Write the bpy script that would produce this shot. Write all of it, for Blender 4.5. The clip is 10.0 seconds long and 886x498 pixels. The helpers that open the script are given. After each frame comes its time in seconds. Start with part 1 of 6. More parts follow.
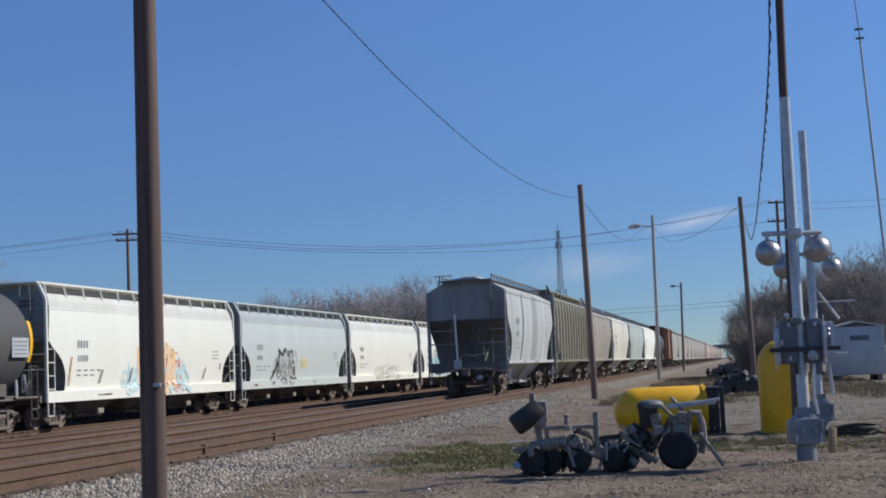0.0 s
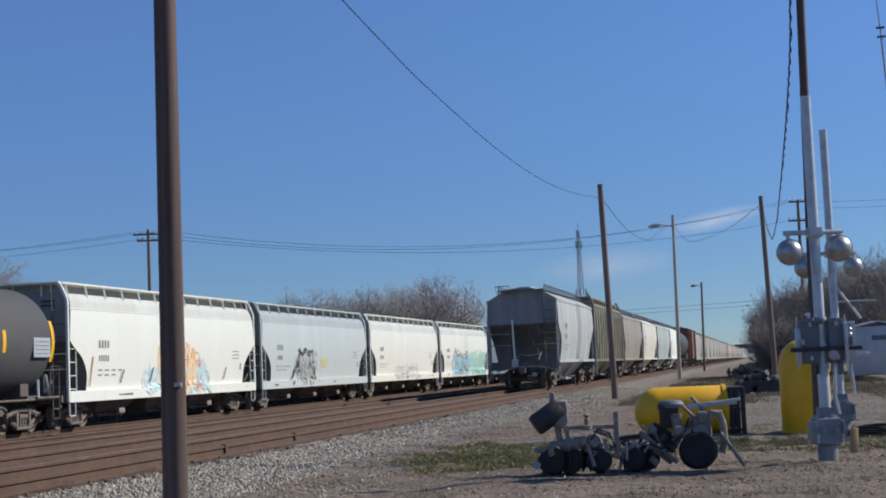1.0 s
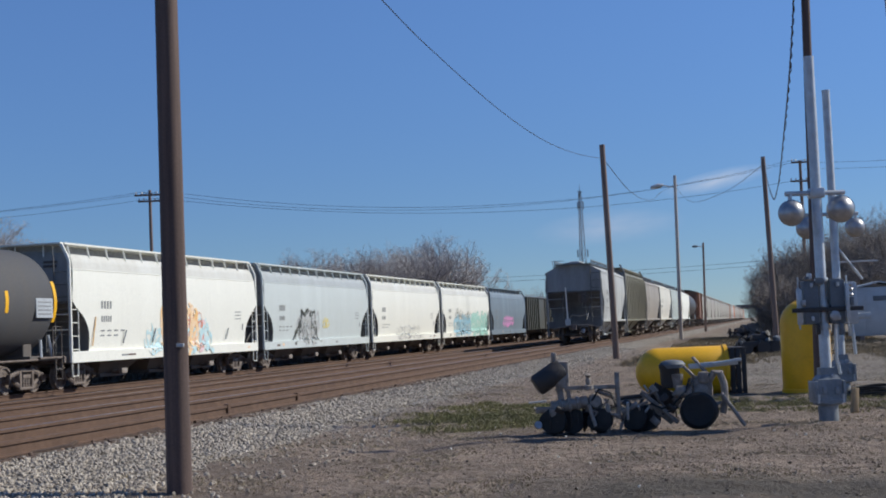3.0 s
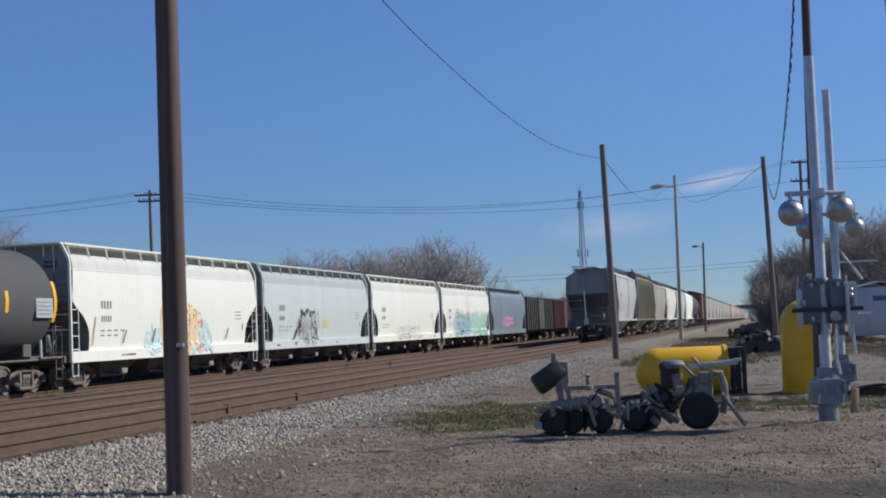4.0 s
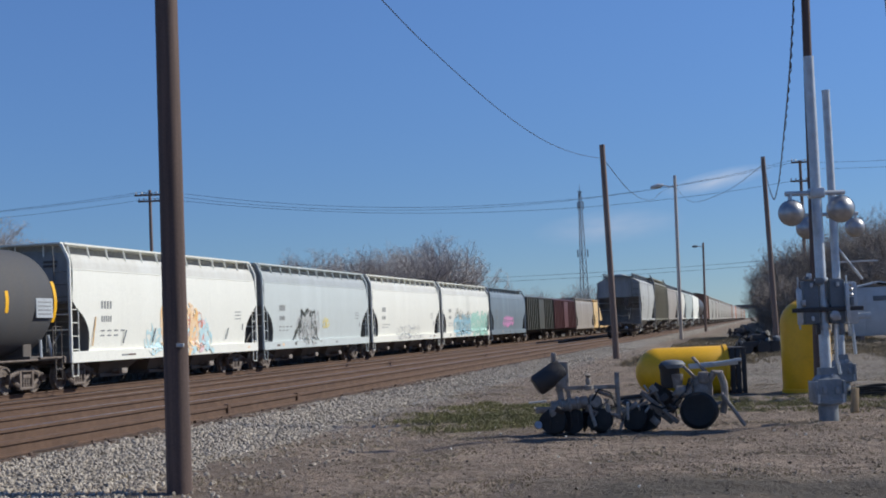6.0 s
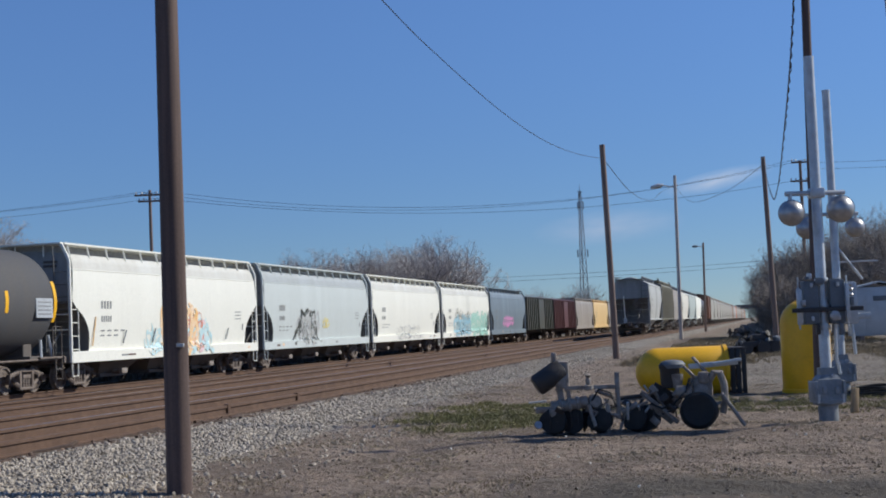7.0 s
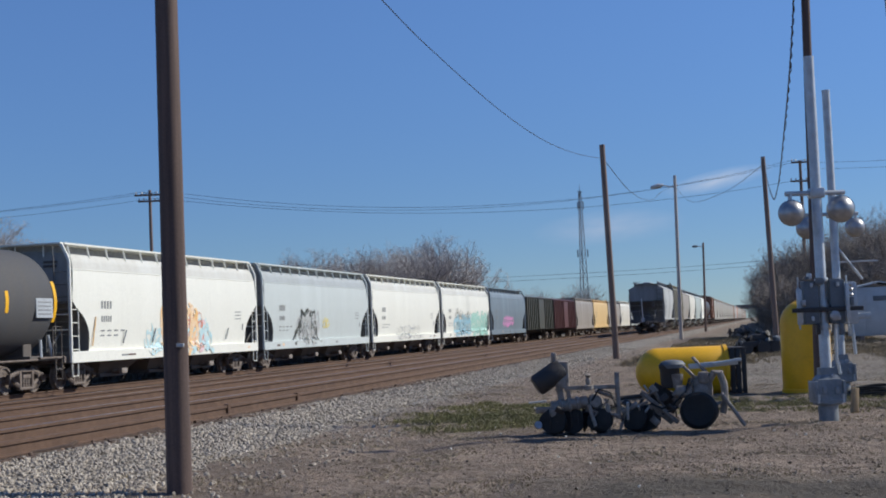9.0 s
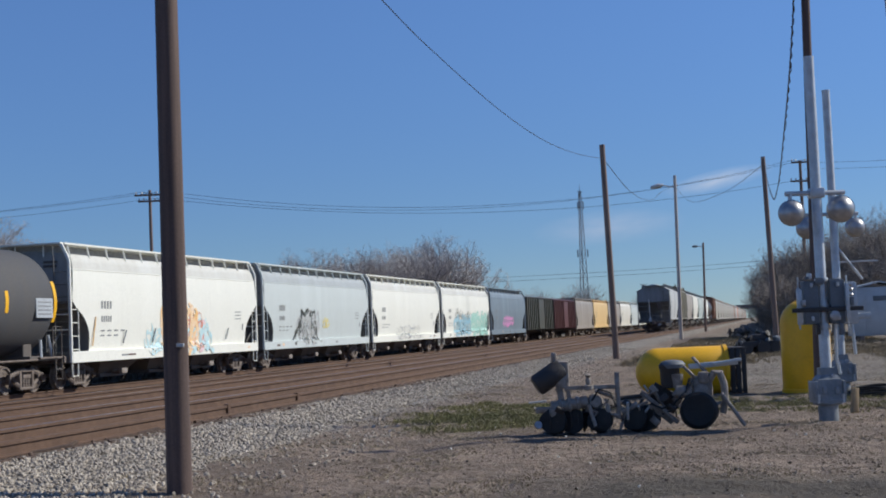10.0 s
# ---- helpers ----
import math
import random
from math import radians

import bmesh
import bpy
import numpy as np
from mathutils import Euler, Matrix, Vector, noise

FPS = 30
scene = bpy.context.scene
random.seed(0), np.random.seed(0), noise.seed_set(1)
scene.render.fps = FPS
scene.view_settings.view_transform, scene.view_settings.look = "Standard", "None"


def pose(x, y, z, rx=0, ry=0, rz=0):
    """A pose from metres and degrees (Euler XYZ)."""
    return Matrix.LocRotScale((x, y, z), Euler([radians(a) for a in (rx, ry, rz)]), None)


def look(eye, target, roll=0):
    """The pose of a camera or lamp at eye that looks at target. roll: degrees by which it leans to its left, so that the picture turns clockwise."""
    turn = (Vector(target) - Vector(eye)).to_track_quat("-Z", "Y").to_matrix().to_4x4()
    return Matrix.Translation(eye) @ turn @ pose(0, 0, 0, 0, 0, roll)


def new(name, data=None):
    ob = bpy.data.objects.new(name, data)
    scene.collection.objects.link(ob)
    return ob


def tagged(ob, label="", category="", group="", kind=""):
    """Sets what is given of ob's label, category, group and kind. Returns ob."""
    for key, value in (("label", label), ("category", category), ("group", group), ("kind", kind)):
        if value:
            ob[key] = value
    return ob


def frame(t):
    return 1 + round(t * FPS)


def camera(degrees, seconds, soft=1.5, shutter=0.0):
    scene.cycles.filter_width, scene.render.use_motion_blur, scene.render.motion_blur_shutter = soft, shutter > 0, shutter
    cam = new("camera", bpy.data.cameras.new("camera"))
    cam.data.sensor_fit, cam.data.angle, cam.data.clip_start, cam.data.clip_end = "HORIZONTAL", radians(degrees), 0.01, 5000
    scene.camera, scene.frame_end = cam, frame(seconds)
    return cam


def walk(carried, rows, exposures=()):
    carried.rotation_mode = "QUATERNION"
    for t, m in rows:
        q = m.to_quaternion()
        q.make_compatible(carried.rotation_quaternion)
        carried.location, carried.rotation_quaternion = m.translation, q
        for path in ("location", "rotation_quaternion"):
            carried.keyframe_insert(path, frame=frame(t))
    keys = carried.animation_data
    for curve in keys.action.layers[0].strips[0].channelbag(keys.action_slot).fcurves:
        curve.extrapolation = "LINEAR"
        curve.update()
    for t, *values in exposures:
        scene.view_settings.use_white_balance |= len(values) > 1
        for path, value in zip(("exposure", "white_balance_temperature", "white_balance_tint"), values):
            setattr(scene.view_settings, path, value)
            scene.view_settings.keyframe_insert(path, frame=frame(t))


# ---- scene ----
import collections

cam = camera(34.82, 10.0, soft=1.9)
EYE_Z, PITCH, ROLL, FOCAL = 1.5, 3.274, 2.4, 2500.0


def aim(dx, dy):
    """The held camera's pose when the picture has drifted by dx, dy from its settled place."""
    s, c = math.sin(radians(ROLL)), math.cos(radians(ROLL))
    yaw = math.degrees((dx * c - dy * s) / FOCAL)
    tip = math.degrees((dx * s + dy * c) / FOCAL)
    swing = math.degrees(s * math.sin(radians(PITCH + tip)))
    return pose(0, 0, EYE_Z, 90 + PITCH + tip, ROLL, yaw + swing)


DRIFT = ((0.0, -38.3, 70), (0.1, -38, 69), (0.3, -39, 75), (0.5, -20, 81.5), (0.7, -15.5, 78), (0.9, -7, 72), (1.0, -3, 69.7),
         (1.1, 4, 60), (1.2, 8, 6), (1.3, 8, -27), (1.4, 7, -28), (1.5, 4.7, -26), (1.6, 4.5, -9), (1.7, 3.5, -2), (1.8, 1, 0),
         (2.0, 0, 0), (6.0, 0, 0), (10.0, 0, 0))
walk(cam, [(t, aim(dx, dy)) for t, dx, dy in DRIFT])

# ---- sky and sun ----
SUN_AZ, SUN_EL = 75.0, 37.0        # degrees clockwise from +y, degrees above the horizon
world = bpy.data.worlds.new("world")
scene.world = world
world.use_nodes = True
wn, wl = world.node_tree.nodes, world.node_tree.links
sky = wn.new("ShaderNodeTexSky")
sky.sky_type, sky.sun_disc = "NISHITA", False
sky.sun_elevation, sky.sun_rotation = radians(SUN_EL), radians(SUN_AZ)
sky.air_density, sky.dust_density, sky.ozone_density, sky.altitude = 1.0, 0.0, 5.0, 2500


def wisp(way, half, tilt):
    """Mask of one thin cloud round a direction of the sky."""
    co = wn.new("ShaderNodeTexCoord")
    mp = wn.new("ShaderNodeMapping")
    mp.vector_type = "POINT"
    v = Vector(way).normalized()
    turn = v.to_track_quat("Y", "Z").to_matrix().to_4x4() @ pose(0, 0, 0, 0, tilt, 0)
    inv = (Matrix.Diagonal((1 / half[0], 1 / 3.0, 1 / half[1], 1)) @ turn.inverted())
    # direction -> local axes by three dot products
    out = []
    for i in range(3):
        dot = wn.new("ShaderNodeVectorMath")
        dot.operation = "DOT_PRODUCT"
        dot.inputs[1].default_value = inv[i][:3]
        wl.new(co.outputs["Generated"], dot.inputs[0])
        out.append(dot.outputs["Value"])
    comb = wn.new("ShaderNodeCombineXYZ")
    wl.new(out[0], comb.inputs[0])
    wl.new(out[2], comb.inputs[2])
    ln = wn.new("ShaderNodeVectorMath")
    ln.operation = "LENGTH"
    wl.new(comb.outputs[0], ln.inputs[0])
    ns = wn.new("ShaderNodeTexNoise")
    ns.inputs["Scale"].default_value, ns.inputs["Detail"].default_value = 2.2, 6
    wl.new(comb.outputs[0], ns.inputs["Vector"])
    mr = wn.new("ShaderNodeMapRange")
    mr.inputs[1].default_value, mr.inputs[2].default_value, mr.inputs[3].default_value, mr.inputs[4].default_value = 1.0, 0.1, 0.0, 1.0
    wl.new(ln.outputs["Value"], mr.inputs[0])
    mul = wn.new("ShaderNodeMath")
    mul.operation = "MULTIPLY"
    wl.new(mr.outputs[0], mul.inputs[0])
    wl.new(ns.outputs[0], mul.inputs[1])
    return mul.outputs[0]


colour = sky.outputs[0]
for way, half, tilt, amount in (((0.197, 1, 0.098), (0.040, 0.0075), -10, 1.6), ((0.118, 1, 0.068), (0.055, 0.013), -3, 1.0)):
    m = wisp(way, half, tilt)
    sc = wn.new("ShaderNodeMath")
    sc.operation = "MULTIPLY"
    sc.inputs[1].default_value = amount
    wl.new(m, sc.inputs[0])
    mix = wn.new("ShaderNodeMix")
    mix.data_type = "RGBA"
    wl.new(sc.outputs[0], mix.inputs[0])
    wl.new(colour, mix.inputs[6])
    mix.inputs[7].default_value = (6.5, 7.0, 8.0, 1)
    colour = mix.outputs[2]
tint = wn.new("ShaderNodeMix")
tint.data_type, tint.blend_type = "RGBA", "MULTIPLY"
tint.inputs[0].default_value, tint.inputs[7].default_value = 1.0, (0.80, 0.93, 1.10, 1)
wl.new(colour, tint.inputs[6])
colour = tint.outputs[2]
# clear dry air: the sky stays a deeper blue towards the horizon
wco, wsep, wmap = wn.new("ShaderNodeTexCoord"), wn.new("ShaderNodeSeparateXYZ"), wn.new("ShaderNodeMapRange")
wmap.interpolation_type = "SMOOTHSTEP"
for _i, _v in ((1, -0.02), (2, 0.32), (3, 0.62), (4, 1.08)):
    wmap.inputs[_i].default_value = _v
wl.new(wco.outputs["Generated"], wsep.inputs[0])
wl.new(wsep.outputs[2], wmap.inputs[0])
deep = wn.new("ShaderNodeVectorMath")
deep.operation = "SCALE"
wl.new(colour, deep.inputs[0])
wl.new(wmap.outputs[0], deep.inputs["Scale"])
colour = deep.outputs[0]
bg = wn["Background"]
bg.inputs["Strength"].default_value = 0.108
wl.new(colour, bg.inputs["Color"])

sun_data = bpy.data.lights.new("sun", "SUN")
sun_data.energy, sun_data.angle, sun_data.color = 4.55, radians(0.53), (1.0, 0.96, 0.865)
sun = new("sun", sun_data)
az, el = radians(SUN_AZ), radians(SUN_EL)
sun.matrix_basis = look((60 * math.sin(az), 60 * math.cos(az), 50), (60 * math.sin(az) - math.sin(az) * math.cos(el), 60 * math.cos(az) - math.cos(az) * math.cos(el), 50 - math.sin(el)))
scene.view_settings.exposure = 0.0

# ---- materials ----
_made = {}


def mat(name, colour, rough=0.6, metal=0.0, second=None, scale=3.0, spread=0.35, grain=40.0, bump=0.15, streak=0.0, per_object=0.0, band=None):
    """Paint, metal, wood and the like: a base colour worn towards a second one in patches, with grain, optional upright streaks and relief."""
    if name in _made:
        return _made[name]
    m = _made[name] = bpy.data.materials.new(name)
    m.use_nodes = True
    t = m.node_tree
    n, l = t.nodes, t.links
    b = n["Principled BSDF"]
    b.inputs["Roughness"].default_value, b.inputs["Metallic"].default_value = rough, metal
    co = n.new("ShaderNodeTexCoord")
    big, small = n.new("ShaderNodeTexNoise"), n.new("ShaderNodeTexNoise")
    big.inputs["Scale"].default_value, big.inputs["Detail"].default_value, big.inputs["Roughness"].default_value = scale, 6, 0.65
    small.inputs["Scale"].default_value, small.inputs["Detail"].default_value = grain, 4
    src = co.outputs["Object"]
    if streak:
        mp = n.new("ShaderNodeMapping")
        mp.inputs["Scale"].default_value = (1, 1, streak)
        l.new(src, mp.inputs["Vector"])
        l.new(mp.outputs[0], big.inputs["Vector"])
    else:
        l.new(src, big.inputs["Vector"])
    l.new(src, small.inputs["Vector"])
    second = second or tuple(c * 0.62 for c in colour)
    ramp = n.new("ShaderNodeMapRange")
    ramp.inputs[1].default_value, ramp.inputs[2].default_value, ramp.inputs[4].default_value = 0.5 - 0.15, 0.5 + 0.22, spread * 2
    l.new(big.outputs[0], ramp.inputs[0])
    mix = n.new("ShaderNodeMix")
    mix.data_type = "RGBA"
    mix.inputs[6].default_value, mix.inputs[7].default_value = (*colour, 1), (*second, 1)
    l.new(ramp.outputs[0], mix.inputs[0])
    if band:
        # a soft upright stain: (middle, half width, strength) along the thing's length
        sep, off, wide, soft = n.new("ShaderNodeSeparateXYZ"), n.new("ShaderNodeMath"), n.new("ShaderNodeMath"), n.new("ShaderNodeMapRange")
        l.new(src, sep.inputs[0])
        off.operation, off.inputs[1].default_value = "SUBTRACT", band[0]
        wide.operation = "ABSOLUTE"
        soft.interpolation_type = "SMOOTHSTEP"
        for k, v in enumerate((band[1] * 1.3, band[1] * 0.6, 0.0, band[2])):
            soft.inputs[k + 1].default_value = v
        l.new(sep.outputs[0], off.inputs[0])
        l.new(off.outputs[0], wide.inputs[0])
        l.new(wide.outputs[0], soft.inputs[0])
        over = n.new("ShaderNodeMix")
        over.data_type = "RGBA"
        over.inputs[7].default_value = (*second, 1)
        l.new(soft.outputs[0], over.inputs[0])
        l.new(mix.outputs[2], over.inputs[6])
        mix = over
    hsv = n.new("ShaderNodeHueSaturation")
    val = n.new("ShaderNodeMapRange")
    val.inputs[1].default_value, val.inputs[2].default_value, val.inputs[3].default_value, val.inputs[4].default_value = 0.25, 0.75, 0.86, 1.12
    l.new(small.outputs[0], val.inputs[0])
    if per_object:
        info = n.new("ShaderNodeObjectInfo")
        vr = n.new("ShaderNodeMapRange")
        vr.inputs[3].default_value, vr.inputs[4].default_value = 1 - per_object, 1 + per_object
        l.new(info.outputs["Random"], vr.inputs[0])
        mul = n.new("ShaderNodeMath")
        mul.operation = "MULTIPLY"
        l.new(val.outputs[0], mul.inputs[0])
        l.new(vr.outputs[0], mul.inputs[1])
        l.new(mul.outputs[0], hsv.inputs["Value"])
    else:
        l.new(val.outputs[0], hsv.inputs["Value"])
    l.new(mix.outputs[2], hsv.inputs["Color"])
    l.new(hsv.outputs[0], b.inputs["Base Color"])
    rr = n.new("ShaderNodeMapRange")
    rr.inputs[3].default_value, rr.inputs[4].default_value = max(0.05, rough - 0.12), min(1, rough + 0.15)
    l.new(big.outputs[0], rr.inputs[0])
    l.new(rr.outputs[0], b.inputs["Roughness"])
    bp = n.new("ShaderNodeBump")
    bp.inputs["Strength"].default_value, bp.inputs["Distance"].default_value = bump, 0.02
    l.new(small.outputs[0], bp.inputs["Height"])
    l.new(bp.outputs[0], b.inputs["Normal"])
    return m


WOOD = mat("creosoted_wood", (0.15, 0.1, 0.082), 0.85, 0, (0.075, 0.052, 0.046), 9, 0.6, 45, 0.12, 0.03)
OLDWOOD = mat("grey_weathered_wood", (0.25, 0.185, 0.155), 0.85, 0, (0.14, 0.1, 0.085), 6, 0.6, 60, 0.2, 0.04)
STEEL = mat("galvanised_steel", (0.6, 0.61, 0.615), 0.42, 0.4, (0.42, 0.43, 0.44), 6, 0.5, 90, 0.06)
ALU = mat("dull_aluminium", (0.46, 0.46, 0.47), 0.4, 0.65, (0.3, 0.3, 0.31), 6, 0.5, 60, 0.05)
PALEWOOD = mat("bleached_pole_wood", (0.52, 0.47, 0.43), 0.8, 0, (0.38, 0.33, 0.3), 6, 0.5, 60, 0.15, 0.04)
GREYBOX = mat("grey_painted_metal", (0.15, 0.17, 0.19), 0.6, 0.0, (0.1, 0.115, 0.13), 4, 0.4, 60, 0.08)
PALEBOX = mat("pale_grey_sheet_metal", (0.5, 0.53, 0.55), 0.5, 0.2, (0.38, 0.4, 0.42), 2, 0.4, 40, 0.06)
BLACK = mat("black_greasy_iron", (0.03, 0.03, 0.034), 0.6, 0.0, (0.05, 0.038, 0.03), 7, 0.4, 70, 0.3)
RUBBER = mat("black_rubber", (0.015, 0.015, 0.016), 0.8, 0, (0.035, 0.033, 0.03), 5, 0.4, 70, 0.2)
IRON = mat("weathered_grey_iron", (0.33, 0.3, 0.27), 0.65, 0.1, (0.15, 0.11, 0.085), 9, 0.5, 70, 0.25)
YELLOW = mat("yellow_paint", (0.85, 0.46, 0.012), 0.45, 0, (0.7, 0.365, 0.012), 3, 0.4, 50, 0.05)
RUST = mat("rusty_rail", (0.126, 0.072, 0.045), 0.85, 0.0, (0.08, 0.046, 0.031), 4, 0.5, 80, 0.3)
HEAD = mat("worn_rail_head", (0.42, 0.38, 0.36), 0.35, 0.8, (0.25, 0.17, 0.13), 3, 0.4, 80, 0.05)
TIE = mat("tie_wood", (0.11, 0.07, 0.05), 0.9, 0, (0.06, 0.04, 0.032), 4, 0.5, 60, 0.5, 0, 0.25)
TRUCK = mat("dusty_cast_iron", (0.2, 0.162, 0.138), 0.8, 0.0, (0.1, 0.078, 0.064), 4, 0.5, 60, 0.3)
UNDER = mat("dark_underframe", (0.1, 0.09, 0.083), 0.8, 0, (0.14, 0.11, 0.09), 2, 0.4, 40, 0.2)
CABLE = mat("black_cable", (0.02, 0.02, 0.022), 0.6)
BARK = mat("grey_bark", (0.27, 0.245, 0.23), 0.9, 0, (0.19, 0.17, 0.155), 3, 0.5, 40, 0.4, 0, 0.12)
TWIG = mat("twig_bark", (0.46, 0.42, 0.4), 0.9, 0, (0.36, 0.32, 0.3), 1, 0.5, 20, 0.2, 0, 0.12)
BRUSH = mat("brown_brush_bark", (0.3, 0.262, 0.235), 0.9, 0, (0.21, 0.178, 0.155), 1, 0.5, 20, 0.2, 0, 0.15)
BASEGREY = mat("grey_cast_base", (0.27, 0.29, 0.31), 0.55, 0.2, (0.17, 0.185, 0.2), 8, 0.5, 60, 0.1)
# car-end grime with the ends' shade put into the colour, deeper for slopes
DIM = mat("grimy_shaded_slope_sheet", (0.165, 0.162, 0.158), 0.8, 0, (0.1, 0.094, 0.086), 1.5, 0.5, 30, 0.1, 0.2)
SHADED_GRIME = mat("grimy_shaded_end_sheet", (0.3, 0.305, 0.3), 0.75, 0, (0.19, 0.185, 0.18), 1.5, 0.5, 30, 0.1, 0.2)
CONCRETE = mat("concrete", (0.42, 0.41, 0.39), 0.85, 0, (0.3, 0.29, 0.27), 6, 0.5, 90, 0.3)

# ---- mesh helpers ----


def mesh_of(bm, name, smooth=False):
    me = bpy.data.meshes.new(name)
    bm.normal_update()
    bm.to_mesh(me)
    bm.free()
    if smooth:
        for p in me.polygons:
            p.use_smooth = True
        me.set_sharp_from_angle(angle=radians(38))
    return me


def part(name, bm, material, parent=None, label="", smooth=True, m=None):
    me = bm if isinstance(bm, bpy.types.Mesh) else mesh_of(bm, name, smooth)
    if not me.materials:
        for one in (material if isinstance(material, (list, tuple)) else [material]):
            me.materials.append(one)
    ob = new(name, me)
    if parent is not None:
        ob.parent = parent
    if m is not None:
        ob.matrix_basis = m
    if label:
        tagged(ob, label)
    return ob


def thing(name, m, label, category, group="", kind=""):
    ob = new(name)
    ob.empty_display_size = 0.1
    ob.matrix_basis = m
    return tagged(ob, label, category, group, kind)


def box(bm, x0, x1, y0, y1, z0, z1, bevel=0.0, m=None):
    r = bmesh.ops.create_cube(bm, size=1.0)
    vs = r["verts"]
    bmesh.ops.scale(bm, vec=(x1 - x0, y1 - y0, z1 - z0), verts=vs)
    bmesh.ops.translate(bm, vec=((x0 + x1) / 2, (y0 + y1) / 2, (z0 + z1) / 2), verts=vs)
    if bevel:
        es = list({e for v in vs for e in v.link_edges})
        r = bmesh.ops.bevel(bm, geom=es, offset=bevel, segments=2, affect="EDGES", profile=0.5)
        vs = list({v for f in r["faces"] for v in f.verts} | {v for v in vs if v.is_valid})
    if m is not None:
        bmesh.ops.transform(bm, matrix=m, verts=vs)
    return bm


def rod(bm, a, b, r0, r1=None, sides=8):
    """A capped bar from a to b."""
    a, b = Vector(a), Vector(b)
    r1 = r0 if r1 is None else r1
    q = (b - a).to_track_quat("Z", "Y").to_matrix()
    rings = []
    for p, r in ((a, r0), (b, r1)):
        rings.append([bm.verts.new(p + q @ Vector((r * math.cos(2 * math.pi * i / sides), r * math.sin(2 * math.pi * i / sides), 0))) for i in range(sides)])
    for i in range(sides):
        j = (i + 1) % sides
        bm.faces.new((rings[0][i], rings[0][j], rings[1][j], rings[1][i]))
    bm.faces.new(rings[0][::-1])
    bm.faces.new(rings[1])
    return bm


def lathe(bm, profile, sides=24, m=None):
    """Turns (radius, height) pairs about z."""
    rings, made = [], []
    for r, z in profile:
        if r < 1e-5:
            v = bm.verts.new((0, 0, z))
            rings.append([v])
        else:
            rings.append([bm.verts.new((r * math.cos(2 * math.pi * i / sides), r * math.sin(2 * math.pi * i / sides), z)) for i in range(sides)])
        made += rings[-1]
    for a, b in zip(rings, rings[1:]):
        for i in range(sides):
            j = (i + 1) % sides
            if len(a) == 1 and len(b) == 1:
                continue
            if len(a) == 1:
                bm.faces.new((a[0], b[j], b[i]))
            elif len(b) == 1:
                bm.faces.new((a[i], a[j], b[0]))
            else:
                bm.faces.new((a[i], a[j], b[j], b[i]))
    if m is not None:
        bmesh.ops.transform(bm, matrix=m, verts=made)
    return bm


def tube(bm, points, r, sides=6):
    """A bent bar of one thickness through the points, in one skin."""
    pts = [Vector(p) for p in points]
    rings = []
    x = None
    for i, p in enumerate(pts):
        d = (pts[min(i + 1, len(pts) - 1)] - pts[max(i - 1, 0)]).normalized()
        x = d.orthogonal() if x is None else x - d * x.dot(d)
        x.normalize()
        y = d.cross(x)
        rings.append([bm.verts.new(p + (x * math.cos(2 * math.pi * k / sides) + y * math.sin(2 * math.pi * k / sides)) * r) for k in range(sides)])
    for a, b in zip(rings, rings[1:]):
        for k in range(sides):
            j = (k + 1) % sides
            bm.faces.new((a[k], a[j], b[j], b[k]))
    bm.faces.new(rings[0][::-1])
    bm.faces.new(rings[-1])
    return bm


def B():
    return bmesh.new()


# ---- the lie of the land: u runs along the railway, v to its left ----
HEADING = 77.35
D = Vector((math.sin(radians(12.65)), math.cos(radians(12.65)), 0))
N = Vector((-D.y, D.x, 0))
RAILWAY = pose(0, 0, 0, 0, 0, HEADING)
NEAR_V, MID_V, FAR_V = 9.98, 14.9, 22.9
NEAR_Z, MID_Z, FAR_Z = 0.5, 0.36, 0.1
LAND = ((-900, 0.0), (-3, 0.0), (4.6, 0.0), (5.8, 0.03), (6.8, 0.09), (7.8, 0.19), (8.3, 0.235), (8.7, 0.262), (8.95, 0.31), (11.5, 0.31), (12.6, 0.22), (13.4, 0.17),
        (16.4, 0.17), (18.0, 0.02), (20.5, -0.08), (25.4, -0.09), (28, -0.3), (900, -0.3))


def land(v):
    for (a, za), (b, zb) in zip(LAND, LAND[1:]):
        if v <= b:
            k = (v - a) / (b - a)
            return za + (zb - za) * k
    return LAND[-1][1]


def relief(u, v):
    """Small unevenness of the ground."""
    if not (-10 < u < 70 and -16 < v < 9):
        return 0.0
    k = 0.045 if v < 5 else 0.045 * max(0.0, 1 - (v - 5) / 1.2)
    return k * (noise.noise((u * 0.5, v * 0.5, 0)) + 0.8 * noise.noise((u * 1.7, v * 1.7, 3)) + 0.55 * noise.noise((u * 3.9, v * 3.9, 6)))


def uv_of(x, y):
    p = Vector((x, y, 0))
    return p.dot(D), p.dot(N)


def ground_z(x, y):
    return land(uv_of(x, y)[1])
# ---- ground ----


